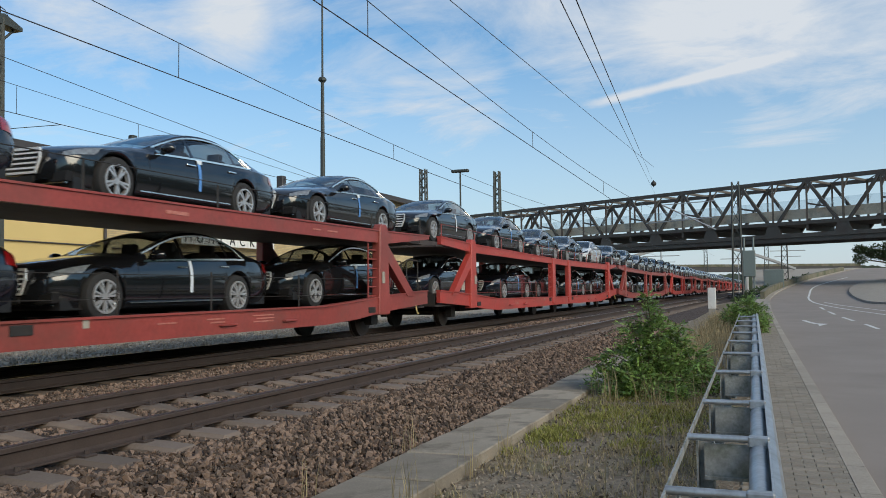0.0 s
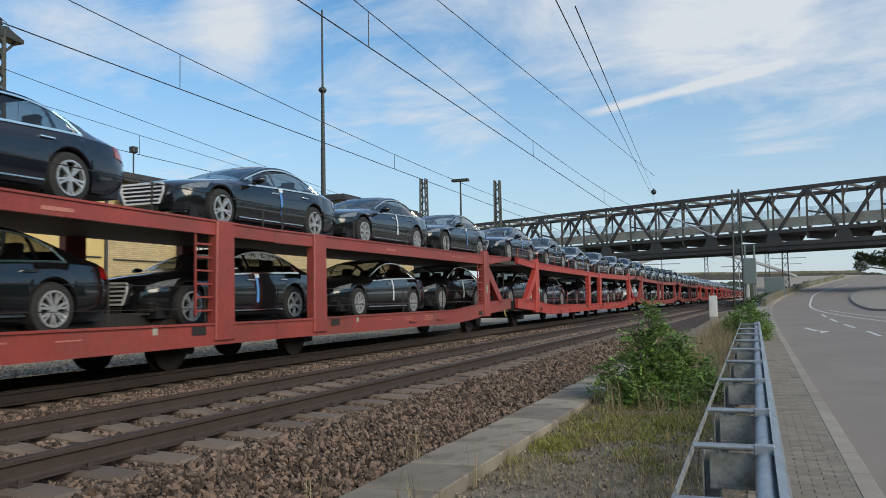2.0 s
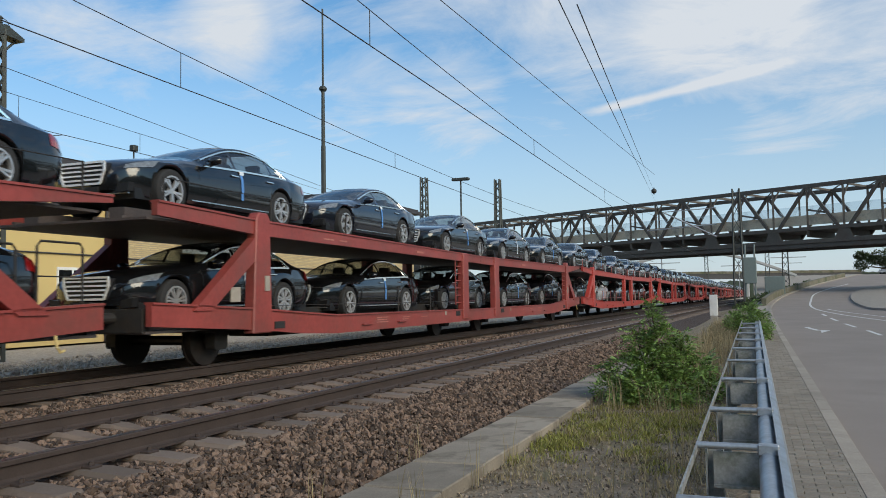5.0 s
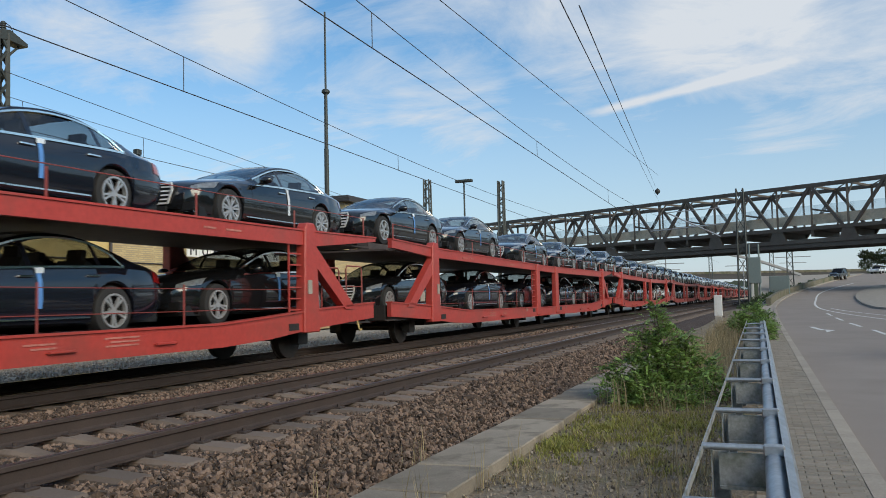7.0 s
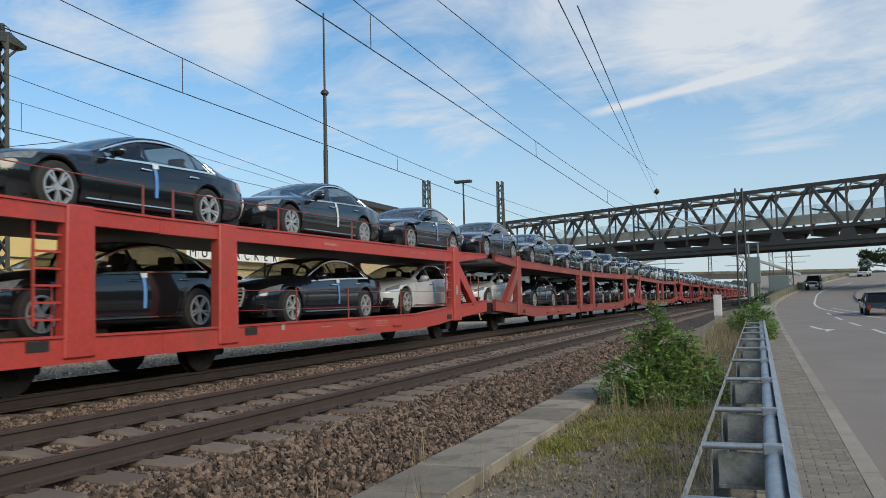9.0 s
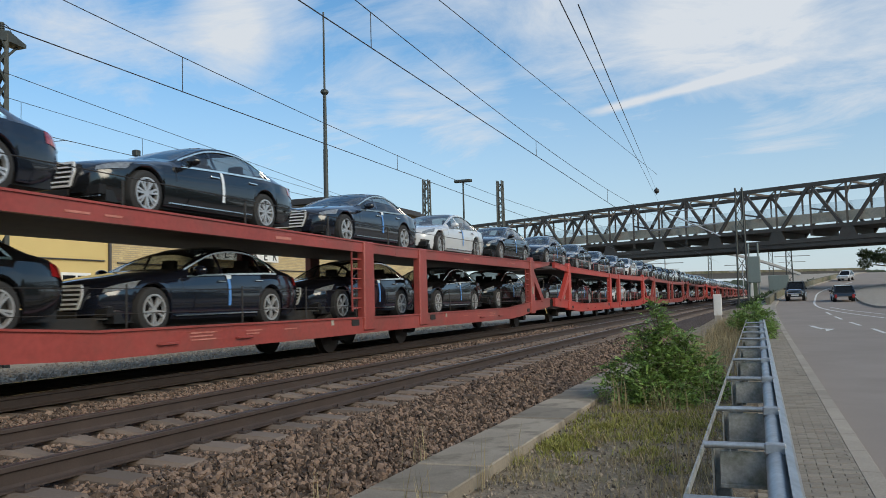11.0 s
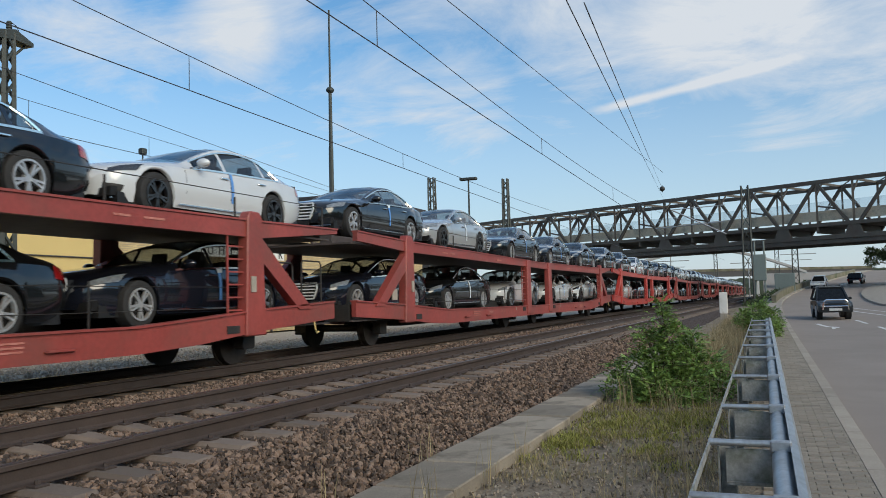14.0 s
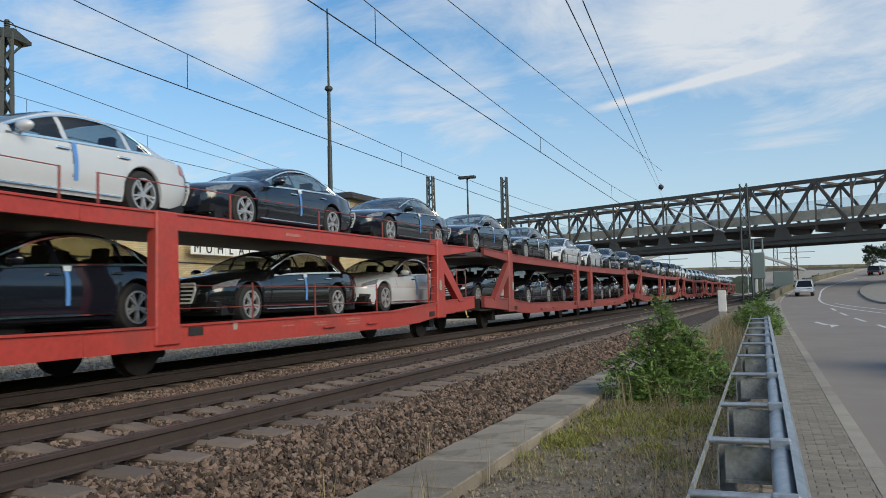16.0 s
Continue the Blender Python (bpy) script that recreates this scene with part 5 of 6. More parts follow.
wire("tension_wire", [(-5.3, y, 5.98 + 0.0365 * y) for y in np.arange(-10, 47, 4.0)], 0.016, "thin wire rising over the tracks")
wire("anchor_wire", [(-2.2, 9.64, 4.66), (-11.3, 98.0, 12.0)], 0.017, "thin wire anchored on the bridge")
wire("anchor_wire", [(-2.0, 9.83, 4.61), (-11.1, 95.0, 12.9)], 0.017, "thin wire anchored on the bridge")

bm = bmesh.new()
bmesh.ops.create_uvsphere(bm, u_segments=14, v_segments=10, radius=0.30, matrix=Matrix.Translation((-11.1, 95.0, 12.9)))
bar(bm, (-11.1, 95, 12.5), (-11.1, 95, 13.3), 0.1, round_=True)
tagged(part("wire_marker", bm, BLACK_STEEL, None, "small dark ball on the anchor wire", smooth=True), category="marker")

t = thing("radio_mast", "tall thin dark antenna mast behind the station", "mast")
for z0, z1, r in ((-0.3, 9.5, 0.15), (9.5, 12.7, 0.11), (12.7, 17.2, 0.06)):
    bm = bmesh.new()
    bar(bm, (-22.2, 39.2, z0), (-22.2, 39.2, z1), r * 2, r * 1.7, round_=True, n=10)
    part("tube", bm, MAST, t, smooth=True)
bm = bmesh.new()
box(bm, -22.40, 39.0, 12.55, -22.0, 39.4, 12.85, 0.1)
part("collar", bm, MAST, t)

lattice("signal_mast", -22.8, 55.0, -0.3, 9.9, 0.58, "dark lattice mast beyond the station", 0.5)
lattice("signal_mast", -17.8, 57.0, -0.3, 9.7, 0.52, "dark lattice mast beyond the station", 0.5)
t = thing("yard_lamp", "tall yard lamp with two heads on a dark pole", "lamp")
bm = bmesh.new()
bar(bm, (-20.3, 56, -0.3), (-20.3, 56, 9.7), 0.2, 0.12, round_=True)
part("pole", bm, MAST, t)
bm = bmesh.new()
box(bm, -20.95, 55.8, 9.65, -19.65, 56.2, 9.85, 0.04)
part("head", bm, MAST, t)
MX, MY, MZ = -15.60, 13.02, 7.43
lattice("catenary_mast", MX, MY, -0.3, MZ - 0.25, 0.36, "dark lattice catenary mast beside the loaded track", 0.36)
t = thing("wire_bracket", "dark bracket with an insulator on top of the catenary mast", "catenary arm")
bm = bmesh.new()
prism(bm, [(MY - 0.9, MZ - 0.42), (MY + 0.15, MZ - 0.16), (MY + 0.62, MZ - 0.36), (MY + 0.62, MZ - 0.44), (MY + 0.15, MZ - 0.40), (MY - 0.9, MZ - 0.52)], "x", MX - 0.16, MX + 0.16)
part("head_beam", bm, MAST, t)
bm = bmesh.new()
bar(bm, (MX, MY + 0.10, MZ - 0.85), (MX, MY + 0.50, MZ - 0.44), 0.06, round_=True)
part("brace", bm, MAST, t)
bm = bmesh.new()
for k in range(4):
    bmesh.ops.create_cone(bm, cap_ends=True, segments=10, radius1=0.07, radius2=0.045, depth=0.05, matrix=Matrix.Translation((MX, MY + 0.1, MZ - 0.14 + 0.05 * k)))
part("insulator", bm, MAST, t)
z = 4.715 - 0.0094 * MY
bm = bmesh.new()
bar(bm, (MX, MY, z + 0.05), (-13.6, MY, z), 0.016, round_=True)
part("steady_arm", bm, MAST, t)
bm = bmesh.new()
tube(bm, [(MX, MY + 0.10, MZ + 0.04), (MX, MY + 0.28, MZ - 0.02), (MX, MY + 0.38, MZ - 0.16), (MX, MY + 0.40, MZ - 0.30)], 0.02)
part("jumper_wire", bm, WIRE, t)
lattice("catenary_mast", -1.7, 68.0, -0.4, 9.3, 0.75, "grey lattice catenary mast by the bridge")

t = thing("marker_post", "white concrete marker post on a pale base beside the track", "post")
bm = bmesh.new()
box(bm, -2.44, 41.9, 0.0, -2.06, 42.1, 1.02, 0.02)
part("post", bm, POST_WHITE, t)
bm = bmesh.new()
box(bm, -2.41, 41.8, -0.62, -2.09, 42.2, 0.0, 0.02)
part("base", bm, POST_BASE, t)


# ---------------------------------------------------------------- road users
def road_car(name, label, paint, length, width, height, hood, nose_z, off_road):
    """A road vehicle with its nose at -y: body shell, glasshouse, lamps, bumper and wheels."""
    t = thing(name, label, "car")
    L, W = length / 2, width / 2
    wheel = 0.37 if off_road else 0.31
    belt = height * 0.58
    side = [(-L, 0.42), (-L + 0.03, nose_z), (-L + 0.25, nose_z + 0.12), (-L + hood, belt), (L - 0.12, belt), (L, belt - 0.2), (L, 0.40)]
    under = []
    for a in (L - 0.85, -L + 0.85):
        r = wheel + 0.07
        under += [(a + r * math.cos(q), wheel + r * math.sin(q)) for q in np.linspace(0.15, math.pi - 0.15, 9)]
    bm = bmesh.new()
    prism(bm, side + under, "x", -W, W)
    bmesh.ops.bevel(bm, geom=[e for e in bm.edges if abs(e.verts[0].co.x - e.verts[1].co.x) < 1e-6 and min(e.verts[0].co.z, e.verts[1].co.z) > 0.44], offset=0.09, segments=3, affect="EDGES")
    part("body", bm, paint, t, smooth=True)
    bm = bmesh.new()
    roof0, roof1 = -L + hood + 0.75, L - (0.25 if off_road else 0.7)
    lo = [(-W + 0.04, -L + hood - 0.05), (W - 0.04, -L + hood - 0.05), (W - 0.04, L - 0.1), (-W + 0.04, L - 0.1)]
    hi = [(-W + 0.2, roof0), (W - 0.2, roof0), (W - 0.2, roof1), (-W + 0.2, roof1)]
    a, b = [bm.verts.new((x, y, belt - 0.02)) for x, y in lo], [bm.verts.new((x, y, height - 0.05)) for x, y in hi]
    for k in range(4):
        bm.faces.new((a[k], a[(k + 1) % 4], b[(k + 1) % 4], b[k]))
    bm.faces.new(b)
    part("glasshouse", bm, ROAD_GLASS, t, "dark windows all round")
    bm = bmesh.new()
    box(bm, -W + 0.17, roof0 - 0.04, height - 0.06, W - 0.17, roof1 + 0.04, height, 0.02)
    for s in (-1, 1):
        for y0, y1 in ((-L + hood, roof0), (L - 0.1, roof1), (0.1, 0.1)):
            pm = bmesh.new()
            bar(pm, (s * (W - 0.05), y0, belt), (s * (W - 0.19), y1, height - 0.03), 0.07)
            part("pillar", pm, paint, t)
    bmesh.ops.bevel(bm, geom=[e for e in bm.edges if abs(e.verts[0].co.z - e.verts[1].co.z) < 1e-4 and e.verts[0].co.z > height - 0.01], offset=0.025, segments=2, affect="EDGES")
    part("roof", bm, paint, t, smooth=True)
    for s in (-1, 1):
        bm = bmesh.new()
        box(bm, s * (W - 0.42), -L - 0.01, nose_z - 0.14, s * (W - 0.08), -L + 0.06, nose_z + 0.02, 0.02)
        part("headlight", bm, LAMP_GLASS, t, "clear headlight")
        bm = bmesh.new()
        box(bm, s * (W - 0.24), L - 0.05, belt - 0.38, s * (W - 0.06), L + 0.01, belt - 0.12, 0.02)
        part("tail_light", bm, TAIL_RED, t, "red tail light")
        bm = bmesh.new()
        box(bm, s * (W + 0.0), -L + hood + 0.30, belt + 0.02, s * (W + 0.14), -L + hood + 0.38, belt + 0.14, 0.03)
        part("wing_mirror", bm, PLASTIC, t)
        for y in (L - 0.85, -L + 0.85):
            bm = bmesh.new()
            bmesh.ops.create_cone(bm, cap_ends=True, segments=24, radius1=wheel, radius2=wheel, depth=0.22, matrix=Matrix.Translation((s * (W - 0.12), y, wheel)) @ Matrix.Rotation(math.pi / 2, 4, "Y"))
            w = part("wheel", bm, TYRE, t)
            bm = bmesh.new()
            hub_cap(bm, s * (W - 0.01), y, wheel, wheel * 0.66, s, 6)
            part("rim", bm, ALLOY, w)
    bm = bmesh.new()
    box(bm, -W + 0.02, -L - 0.06, 0.34, W - 0.02, -L + 0.15, 0.58, 0.03)
    part("front_bumper", bm, PLASTIC if off_road else paint, t)
    bm = bmesh.new()
    box(bm, -0.45, -L - 0.012, nose_z - 0.16, 0.45, -L + 0.02, nose_z, 0.01)
    part("grille", bm, PLASTIC, t)
    bm = bmesh.new()
    box(bm, -0.26, -L - 0.075, 0.42, 0.26, -L - 0.062, 0.53)
    part("plate_bar", bm, SIGN_WHITE, t, "plain pale plate")
    if off_road:
        bm = bmesh.new()
        pts = [(-0.52, 0.46), (-0.48, 0.82), (-0.38, 0.90), (0.38, 0.90), (0.48, 0.82), (0.52, 0.46)]
        for p, q in zip(pts, pts[1:]):
            bar(bm, (p[0], -L - 0.16, p[1]), (q[0], -L - 0.16, q[1]), 0.07, round_=True)
        bar(bm, (-0.5, -L - 0.16, 0.62), (0.5, -L - 0.16, 0.62), 0.05, round_=True)
        for x in (-0.5, 0.5):
            bar(bm, (x, -L - 0.16, 0.50), (x, -L, 0.50), 0.05, round_=True)
        part("bull_bar", bm, CHROME, t, "chrome bull bar")
        for s in (-1, 1):
            bm = bmesh.new()
            bar(bm, (s * (W - 0.26), roof0 + 0.1, height + 0.05), (s * (W - 0.26), roof1 - 0.1, height + 0.05), 0.04, round_=True)
            part("roof_rail", bm, PLASTIC, t)
    return t


def driven(rows):
    """Poses along the road; a vehicle's nose (-y) points the way it drives."""
    out = []
    for i, (t, x, y) in enumerate(rows):
        (_, xa, ya), (_, xb, yb) = rows[max(0, i - 1)], rows[min(len(rows) - 1, i + 1)]
        turn = math.atan2(xb - xa, -(yb - ya))
        pitch = math.atan2(road_z(yb) - road_z(ya), math.hypot(xb - xa, yb - ya))
        out.append((t, Matrix.Translation((x, y, road_z(y) - 0.01)) @ Matrix.Rotation(turn, 4, "Z") @ Matrix.Rotation(-pitch, 4, "X")))
    return out


DARK_PAINT = mat("dark_green_black_paint", (0.011, 0.012, 0.012), 0.35, spread=0.15, bump=0, coat=0.25)
ROAD_GLASS = mat("dusty_car_glass", (0.010, 0.011, 0.012), 0.12, spread=0.2, bump=0, spec=0.2)
ROAD_USERS = [
    (road_car("off_road_car", "dark off-road car with chrome bull bar driving down the road", DARK_PAINT, 3.45, 1.42, 1.46, 1.00, 0.74, True),
     [(0, 42.0, 196.0), (4, 24.0, 152.0), (7, 8.6, 117.0), (8, 6.2, 104.0), (9, 4.5, 92.0), (10.2, 2.7, 78.0), (11.5, 1.95, 65.5), (12, 1.85, 61.0), (12.5, 1.9, 56.5), (13, 2.0, 52.0), (13.5, 2.2, 47.3), (14, 2.45, 42.0), (14.5, 2.8, 36.2), (15, 3.1, 30.2), (15.5, 3.38, 23.8), (16, 3.62, 17.0)]),
    (road_car("hatchback", "dark blue hatchback driving up the road", PAINT["blue"], 3.7, 1.44, 1.16, 1.05, 0.60, False),
     [(0, 3.6, -70.0), (4, 4.0, -20.0), (7, 4.8, 22.0), (9, 5.3, 47.9), (10.2, 5.15, 60.0), (11.5, 5.2, 72.0), (12, 5.45, 78.0), (12.5, 5.9, 83.6), (13, 6.7, 89.4), (13.5, 7.6, 94.8), (14, 8.5, 99.4), (14.5, 9.4, 103.4), (15, 10.3, 107.0), (15.5, 11.2, 110.6), (16, 12.1, 114.0)]),
    (road_car("estate_car", "white estate car driving down the road", PAINT["white"], 3.5, 1.34, 1.24, 0.95, 0.62, False),
     [(0, 30.0, 172.0), (4, 19.0, 142.0), (8, 13.6, 128.0), (9, 12.2, 122.5), (10.2, 10.4, 115.5), (11.5, 8.2, 108.5), (12, 7.3, 105.2), (12.5, 6.5, 101.8), (13, 5.7, 98.2), (13.5, 5.0, 94.5), (14, 4.35, 90.4), (14.5, 3.75, 85.8), (15, 3.2, 80.9), (15.5, 2.8, 76.0), (16, 2.45, 71.2)]),
]


# ---------------------------------------------------------------- markings and island
def marking(name, pts, w, label):
    v, f = [], []
    for i, (x, y) in enumerate(pts):
        (xa, ya), (xb, yb) = pts[max(0, i - 1)], pts[min(len(pts) - 1, i + 1)]
        d = Vector((xb - xa, yb - ya)).normalized()
        for s in (-1, 1):
            q = (x - d.y * s * w / 2, y + d.x * s * w / 2)
            v.append((*q, road_z(q[1]) - 0.006))
        if i:
            f.append((2 * i - 2, 2 * i - 1, 2 * i + 1, 2 * i))
    return tagged(raw(name, v, f, ROAD_WHITE), label, "road marking", kind="structure")


def fine(pts, n=6):
    c = [curve([(k, p[j]) for k, p in enumerate(pts)]) for j in (0, 1)]
    return [(c[0](k / n), c[1](k / n)) for k in range((len(pts) - 1) * n + 1)]


marking("edge_line", fine([(5.6, 40.5), (5.09, 43.3), (3.97, 49.3), (3.15, 56), (3.05, 62), (3.4, 69), (4.5, 84), (6.6, 96), (9.4, 107)]), 0.14, "white line round the bend of the road")
marking("edge_line", fine([(6.6, 42.0), (5.6, 47.0), (4.4, 52.5), (3.7, 57.0)]), 0.12, "white line towards the junction")
for a, b in (((3.86, 26.5), (3.78, 29.5)), ((3.70, 31.5), (3.62, 34.6)), ((3.45, 37.0), (3.3, 40.0)), ((3.2, 42.5), (3.12, 45.5)), ((3.08, 47.8), (3.05, 50.5))):
    marking("lane_dash", [a, b], 0.14, "short white lane dash on the asphalt")
ar = [(1.62, 37.2), (1.74, 36.0), (1.95, 34.6)]
marking("turn_arrow", ar, 0.18, "white turn arrow on the asphalt")
v = [(1.70, 35.2, 0), (2.35, 34.6, 0), (1.95, 33.0, 0), (2.0, 34.5, 0)]
v = [(x, y, road_z(y) - 0.004) for x, y, _ in v]
tagged(raw("arrow_head", v, [(0, 3, 1), (3, 2, 1)], ROAD_WHITE, kind="structure"), "white head of the turn arrow", "road marking")

bm = bmesh.new()
edge = fine([(9.4, 52.0), (6.45, 54.4), (5.95, 58.0), (6.1, 66.0), (6.8, 76.0), (8.2, 86.0), (10.4, 95.0), (13.0, 101.0)], 4)
ring = [(x, y) for x, y in edge] + [(22.0, 101.0), (22.0, 52.0)]
for z0, z1 in ((-0.3, 0.12), ):
    top = [bm.verts.new((x, y, road_z(y) + z1)) for x, y in ring]
    low = [bm.verts.new((x, y, road_z(y) + z0)) for x, y in ring]
    bm.faces.new(top)
    for k in range(len(ring)):
        bm.faces.new((top[k], low[k], low[(k + 1) % len(ring)], top[(k + 1) % len(ring)]))
tagged(part("island", bm, KERB, None, "pale paved island with kerb at the junction", kind="structure"), category="pavement")

# parapet that starts beside the climbing road
par = thing("parapet", "weathered concrete parapet beside the climbing road", "wall", kind="structure")
ys = list(np.arange(62, 128, 3.0))
for a, b in zip(ys, ys[1:]):
    v = []
    for y in (a, b - 0.03):
        x, z = kerb_x(y) - 0.55, road_z(y)
        v += [(x - 0.15, y, z - 1.2), (x + 0.15, y, z - 1.2), (x + 0.15, y, z + 0.55), (x - 0.15, y, z + 0.55)]
    raw("panel", v, [(0, 1, 2, 3), (4, 7, 6, 5), (0, 4, 5, 1), (1, 5, 6, 2), (2, 6, 7, 3), (3, 7, 4, 0)], PARAPET, par)


# ---------------------------------------------------------------- the distance
def far_overpass():
    t = thing("overpass", "long grey concrete overpass in the distance", "bridge")
    bm = bmesh.new()
    bar(bm, (-60, 224, 6.3), (26, 258, 6.0), 1.4, 1.5)
    part("deck", bm, ROOF, t)
    bm = bmesh.new()
    bar(bm, (-60, 223.2, 7.4), (26, 257.2, 7.1), 0.2, 0.7)
    part("railing", bm, PARAPET, t)
    for k in range(7):
        bm = bmesh.new()
        x = -52 + 12 * k
        bar(bm, (x, 227 + 0.395 * (x + 52), -1), (x, 227 + 0.395 * (x + 52), 5.6), 1.2, round_=True)
        part("pier", bm, FAR_GREY, t)
    return t


far_overpass()


def arch():
    t = thing("pipe_arch", "slender grey steel arch beneath the truss bridge", "arch")
    for off in (0.0, 2.2):
        pts = [(-22.0 + 26.5 * k / 20, 115.0 + off + 11.0 * k / 20, 3.6 + 3.5 * math.sin(math.pi * k / 20)) for k in range(21)]
        bm = bmesh.new()
        for a, b in zip(pts, pts[1:]):
            bar(bm, a, b, 0.35, 0.3)
        part("rib", bm, FAR_GREY, t)
    return t


arch()

# signal cabinet on a mast and masts beyond it
t = thing("signal_box", "grey box on a pole beside the track", "signal")
bm = bmesh.new()
box(bm, -1.55, 80.0, 2.0, -0.45, 80.6, 4.4, 0.05)
part("cabinet", bm, CABINET_GREY, t)
for x in (-1.4, -0.6):
    bm = bmesh.new()
    bar(bm, (x, 80.3, -0.6), (x, 80.3, 5.6), 0.16, round_=True)
    part("pole", bm, CABINET_GREY, t)
bm = bmesh.new()
box(bm, 0.2, 84.0, 0.6, 2.0, 84.5, 2.7, 0.05)
box(bm, 0.9, 84.1, -0.6, 1.3, 84.4, 0.6)
tagged(part("notice_board", bm, CABINET_GREY, None, "grey metal board seen from behind by the road"), category="sign")
lattice("catenary_mast", 2.7, 108.5, 0.0, 8.2, 0.8, "grey lattice catenary mast beyond the bridge")
lattice("catenary_mast", 0.9, 150.0, 0.0, 10.0, 0.8, "grey lattice catenary mast far down the line")
t = thing("cantilever", "pale tubular cantilever arm carrying the overhead wire", "catenary arm")
bm = bmesh.new()
bar(bm, (-7.3, 68.0, 7.75), (-3.2, 68.0, 5.6), 0.12, round_=True)
part("stay", bm, GALV, t)
bm = bmesh.new()
bar(bm, (-7.3, 68.0, 7.75), (-3.2, 68.0, 7.9), 0.07, round_=True)
part("tie", bm, GALV, t)
bm = bmesh.new()
bar(bm, (-8.6, 68.0, 6.3), (-3.2, 68.0, 6.6), 0.09, round_=True)
part("arm", bm, GALV, t)
lattice("portal_mast", -30.0, 150.0, -0.3, 11.0, 0.8, "grey catenary portal mast in the yard")
lattice("portal_mast", -10.5, 175.0, -0.3, 10.0, 0.8, "grey catenary portal mast in the yard")
for x, y, z in ((-21.0, 190.0, 9.5), (-5.0, 205.0, 9.0), (6.0, 215.0, 11.0)):
    t = thing("yard_mast", "thin grey mast with cross arms in the far yard", "mast")
    bm = bmesh.new()
    bar(bm, (x, y, -0.5), (x, y, z), 0.25, round_=True)
    part("pole", bm, FAR_GREY, t)
    bm = bmesh.new()
    bar(bm, (x - 4, y, z - 1.2), (x + 4, y, z - 1.2), 0.18)
    bar(bm, (x - 3, y, z - 2.6), (x + 3, y, z - 2.6), 0.14)
    part("cross_arm", bm, FAR_GREY, t)


def ridge(name, xs, ys, height, material, label):
    """Rough wooded bank: a bumpy sheet of many crowns."""
    X, Y = np.meshgrid(xs, ys)
    Z = np.zeros_like(X)
    for i in range(X.shape[0]):
        for j in range(X.shape[1]):
            p = Vector((X[i, j] * 0.21, Y[i, j] * 0.21, 3.0))
            Z[i, j] = height(X[i, j], Y[i, j]) * (0.75 + 0.5 * noise.noise(p) + 0.25 * noise.noise(p * 3.1))
    Z[0] = -3.0
    v = np.stack([X, Y, Z], -1).reshape(-1, 3)
    n = len(xs)
    i, j = np.meshgrid(np.arange(n - 1), np.arange(len(ys) - 1))
    a = (j * n + i).ravel()
    return tagged(raw(name, v, np.stack([a, a + 1, a + n + 1, a + n], -1), material, kind="stuff"), label, "woods")


# this bank stays out of view; added so the car sides mirror something dark
ridge("wooded_bank", np.arange(25, 60, 1.2), np.arange(-110, 60, 1.5), lambda x, y: 9.5 * min(1, (x - 25) / 5) + 0.3, FAR_GREEN, "unseen dark green bank added beyond the road to darken car reflections")
ridge("far_woods", np.arange(-260, 200, 5.0), np.arange(420, 520, 6.0), lambda x, y: 9.0 + 3 * math.sin(x * 0.02), FAR_GREEN, "low grey green woods along the horizon")


# ---------------------------------------------------------------- stones
def stones(name, spots, sizes, material, label, parent=None):
    """Many small angular stones in one mesh."""
    # angular lumps: a cube with shifted corners, or a rounder twelve-cornered one
    g = (1 + 5**0.5) / 2
    ico = np.array([(-1, g, 0), (1, g, 0), (-1, -g, 0), (1, -g, 0), (0, -1, g), (0, 1, g), (0, -1, -g), (0, 1, -g), (g, 0, -1), (g, 0, 1), (-g, 0, -1), (-g, 0, 1)]) / 1.9
    tri = np.array([(0, 11, 5), (0, 5, 1), (0, 1, 7), (0, 7, 10), (0, 10, 11), (1, 5, 9), (5, 11, 4), (11, 10, 2), (10, 7, 6), (7, 1, 8), (3, 9, 4), (3, 4, 2), (3, 2, 6), (3, 6, 8), (3, 8, 9), (4, 9, 5), (2, 4, 11), (6, 2, 10), (8, 6, 7), (9, 8, 1)])
    r = np.random.default_rng(len(spots))
    n = len(spots)
    v = ico[None] + r.normal(0, 0.27, (n, 12, 3))
    q = r.normal(size=(n, 4))
    q /= np.linalg.norm(q, axis=1, keepdims=True)
    w, x, y, z = q.T
    rot = np.stack([1 - 2 * (y * y + z * z), 2 * (x * y - w * z), 2 * (x * z + w * y), 2 * (x * y + w * z), 1 - 2 * (x * x + z * z), 2 * (y * z - w * x), 2 * (x * z - w * y), 2 * (y * z + w * x), 1 - 2 * (x * x + y * y)], -1).reshape(n, 3, 3)
    v = v * (r.uniform(0.5, 1.35, (n, 1, 3)) * sizes[:, None, None] / 2)
    v = np.einsum("nij,nkj->nki", rot, v) + spots[:, None, :]
    f = tri[None] + 12 * np.arange(n)[:, None, None]
    return tagged(raw(name, v.reshape(-1, 3), f.reshape(-1, 3), material, parent, kind="stuff"), label, "ballast")


def shoulder_z(off):
    return np.interp(off, [-14, -6.9, -5.4, -2.0, -1.4, -1.3, 1.3, 1.4, 1.70, 2.38], [-0.33, -0.30, -0.20, -0.20, -0.21, -0.235, -0.235, -0.21, -0.25, -0.53])


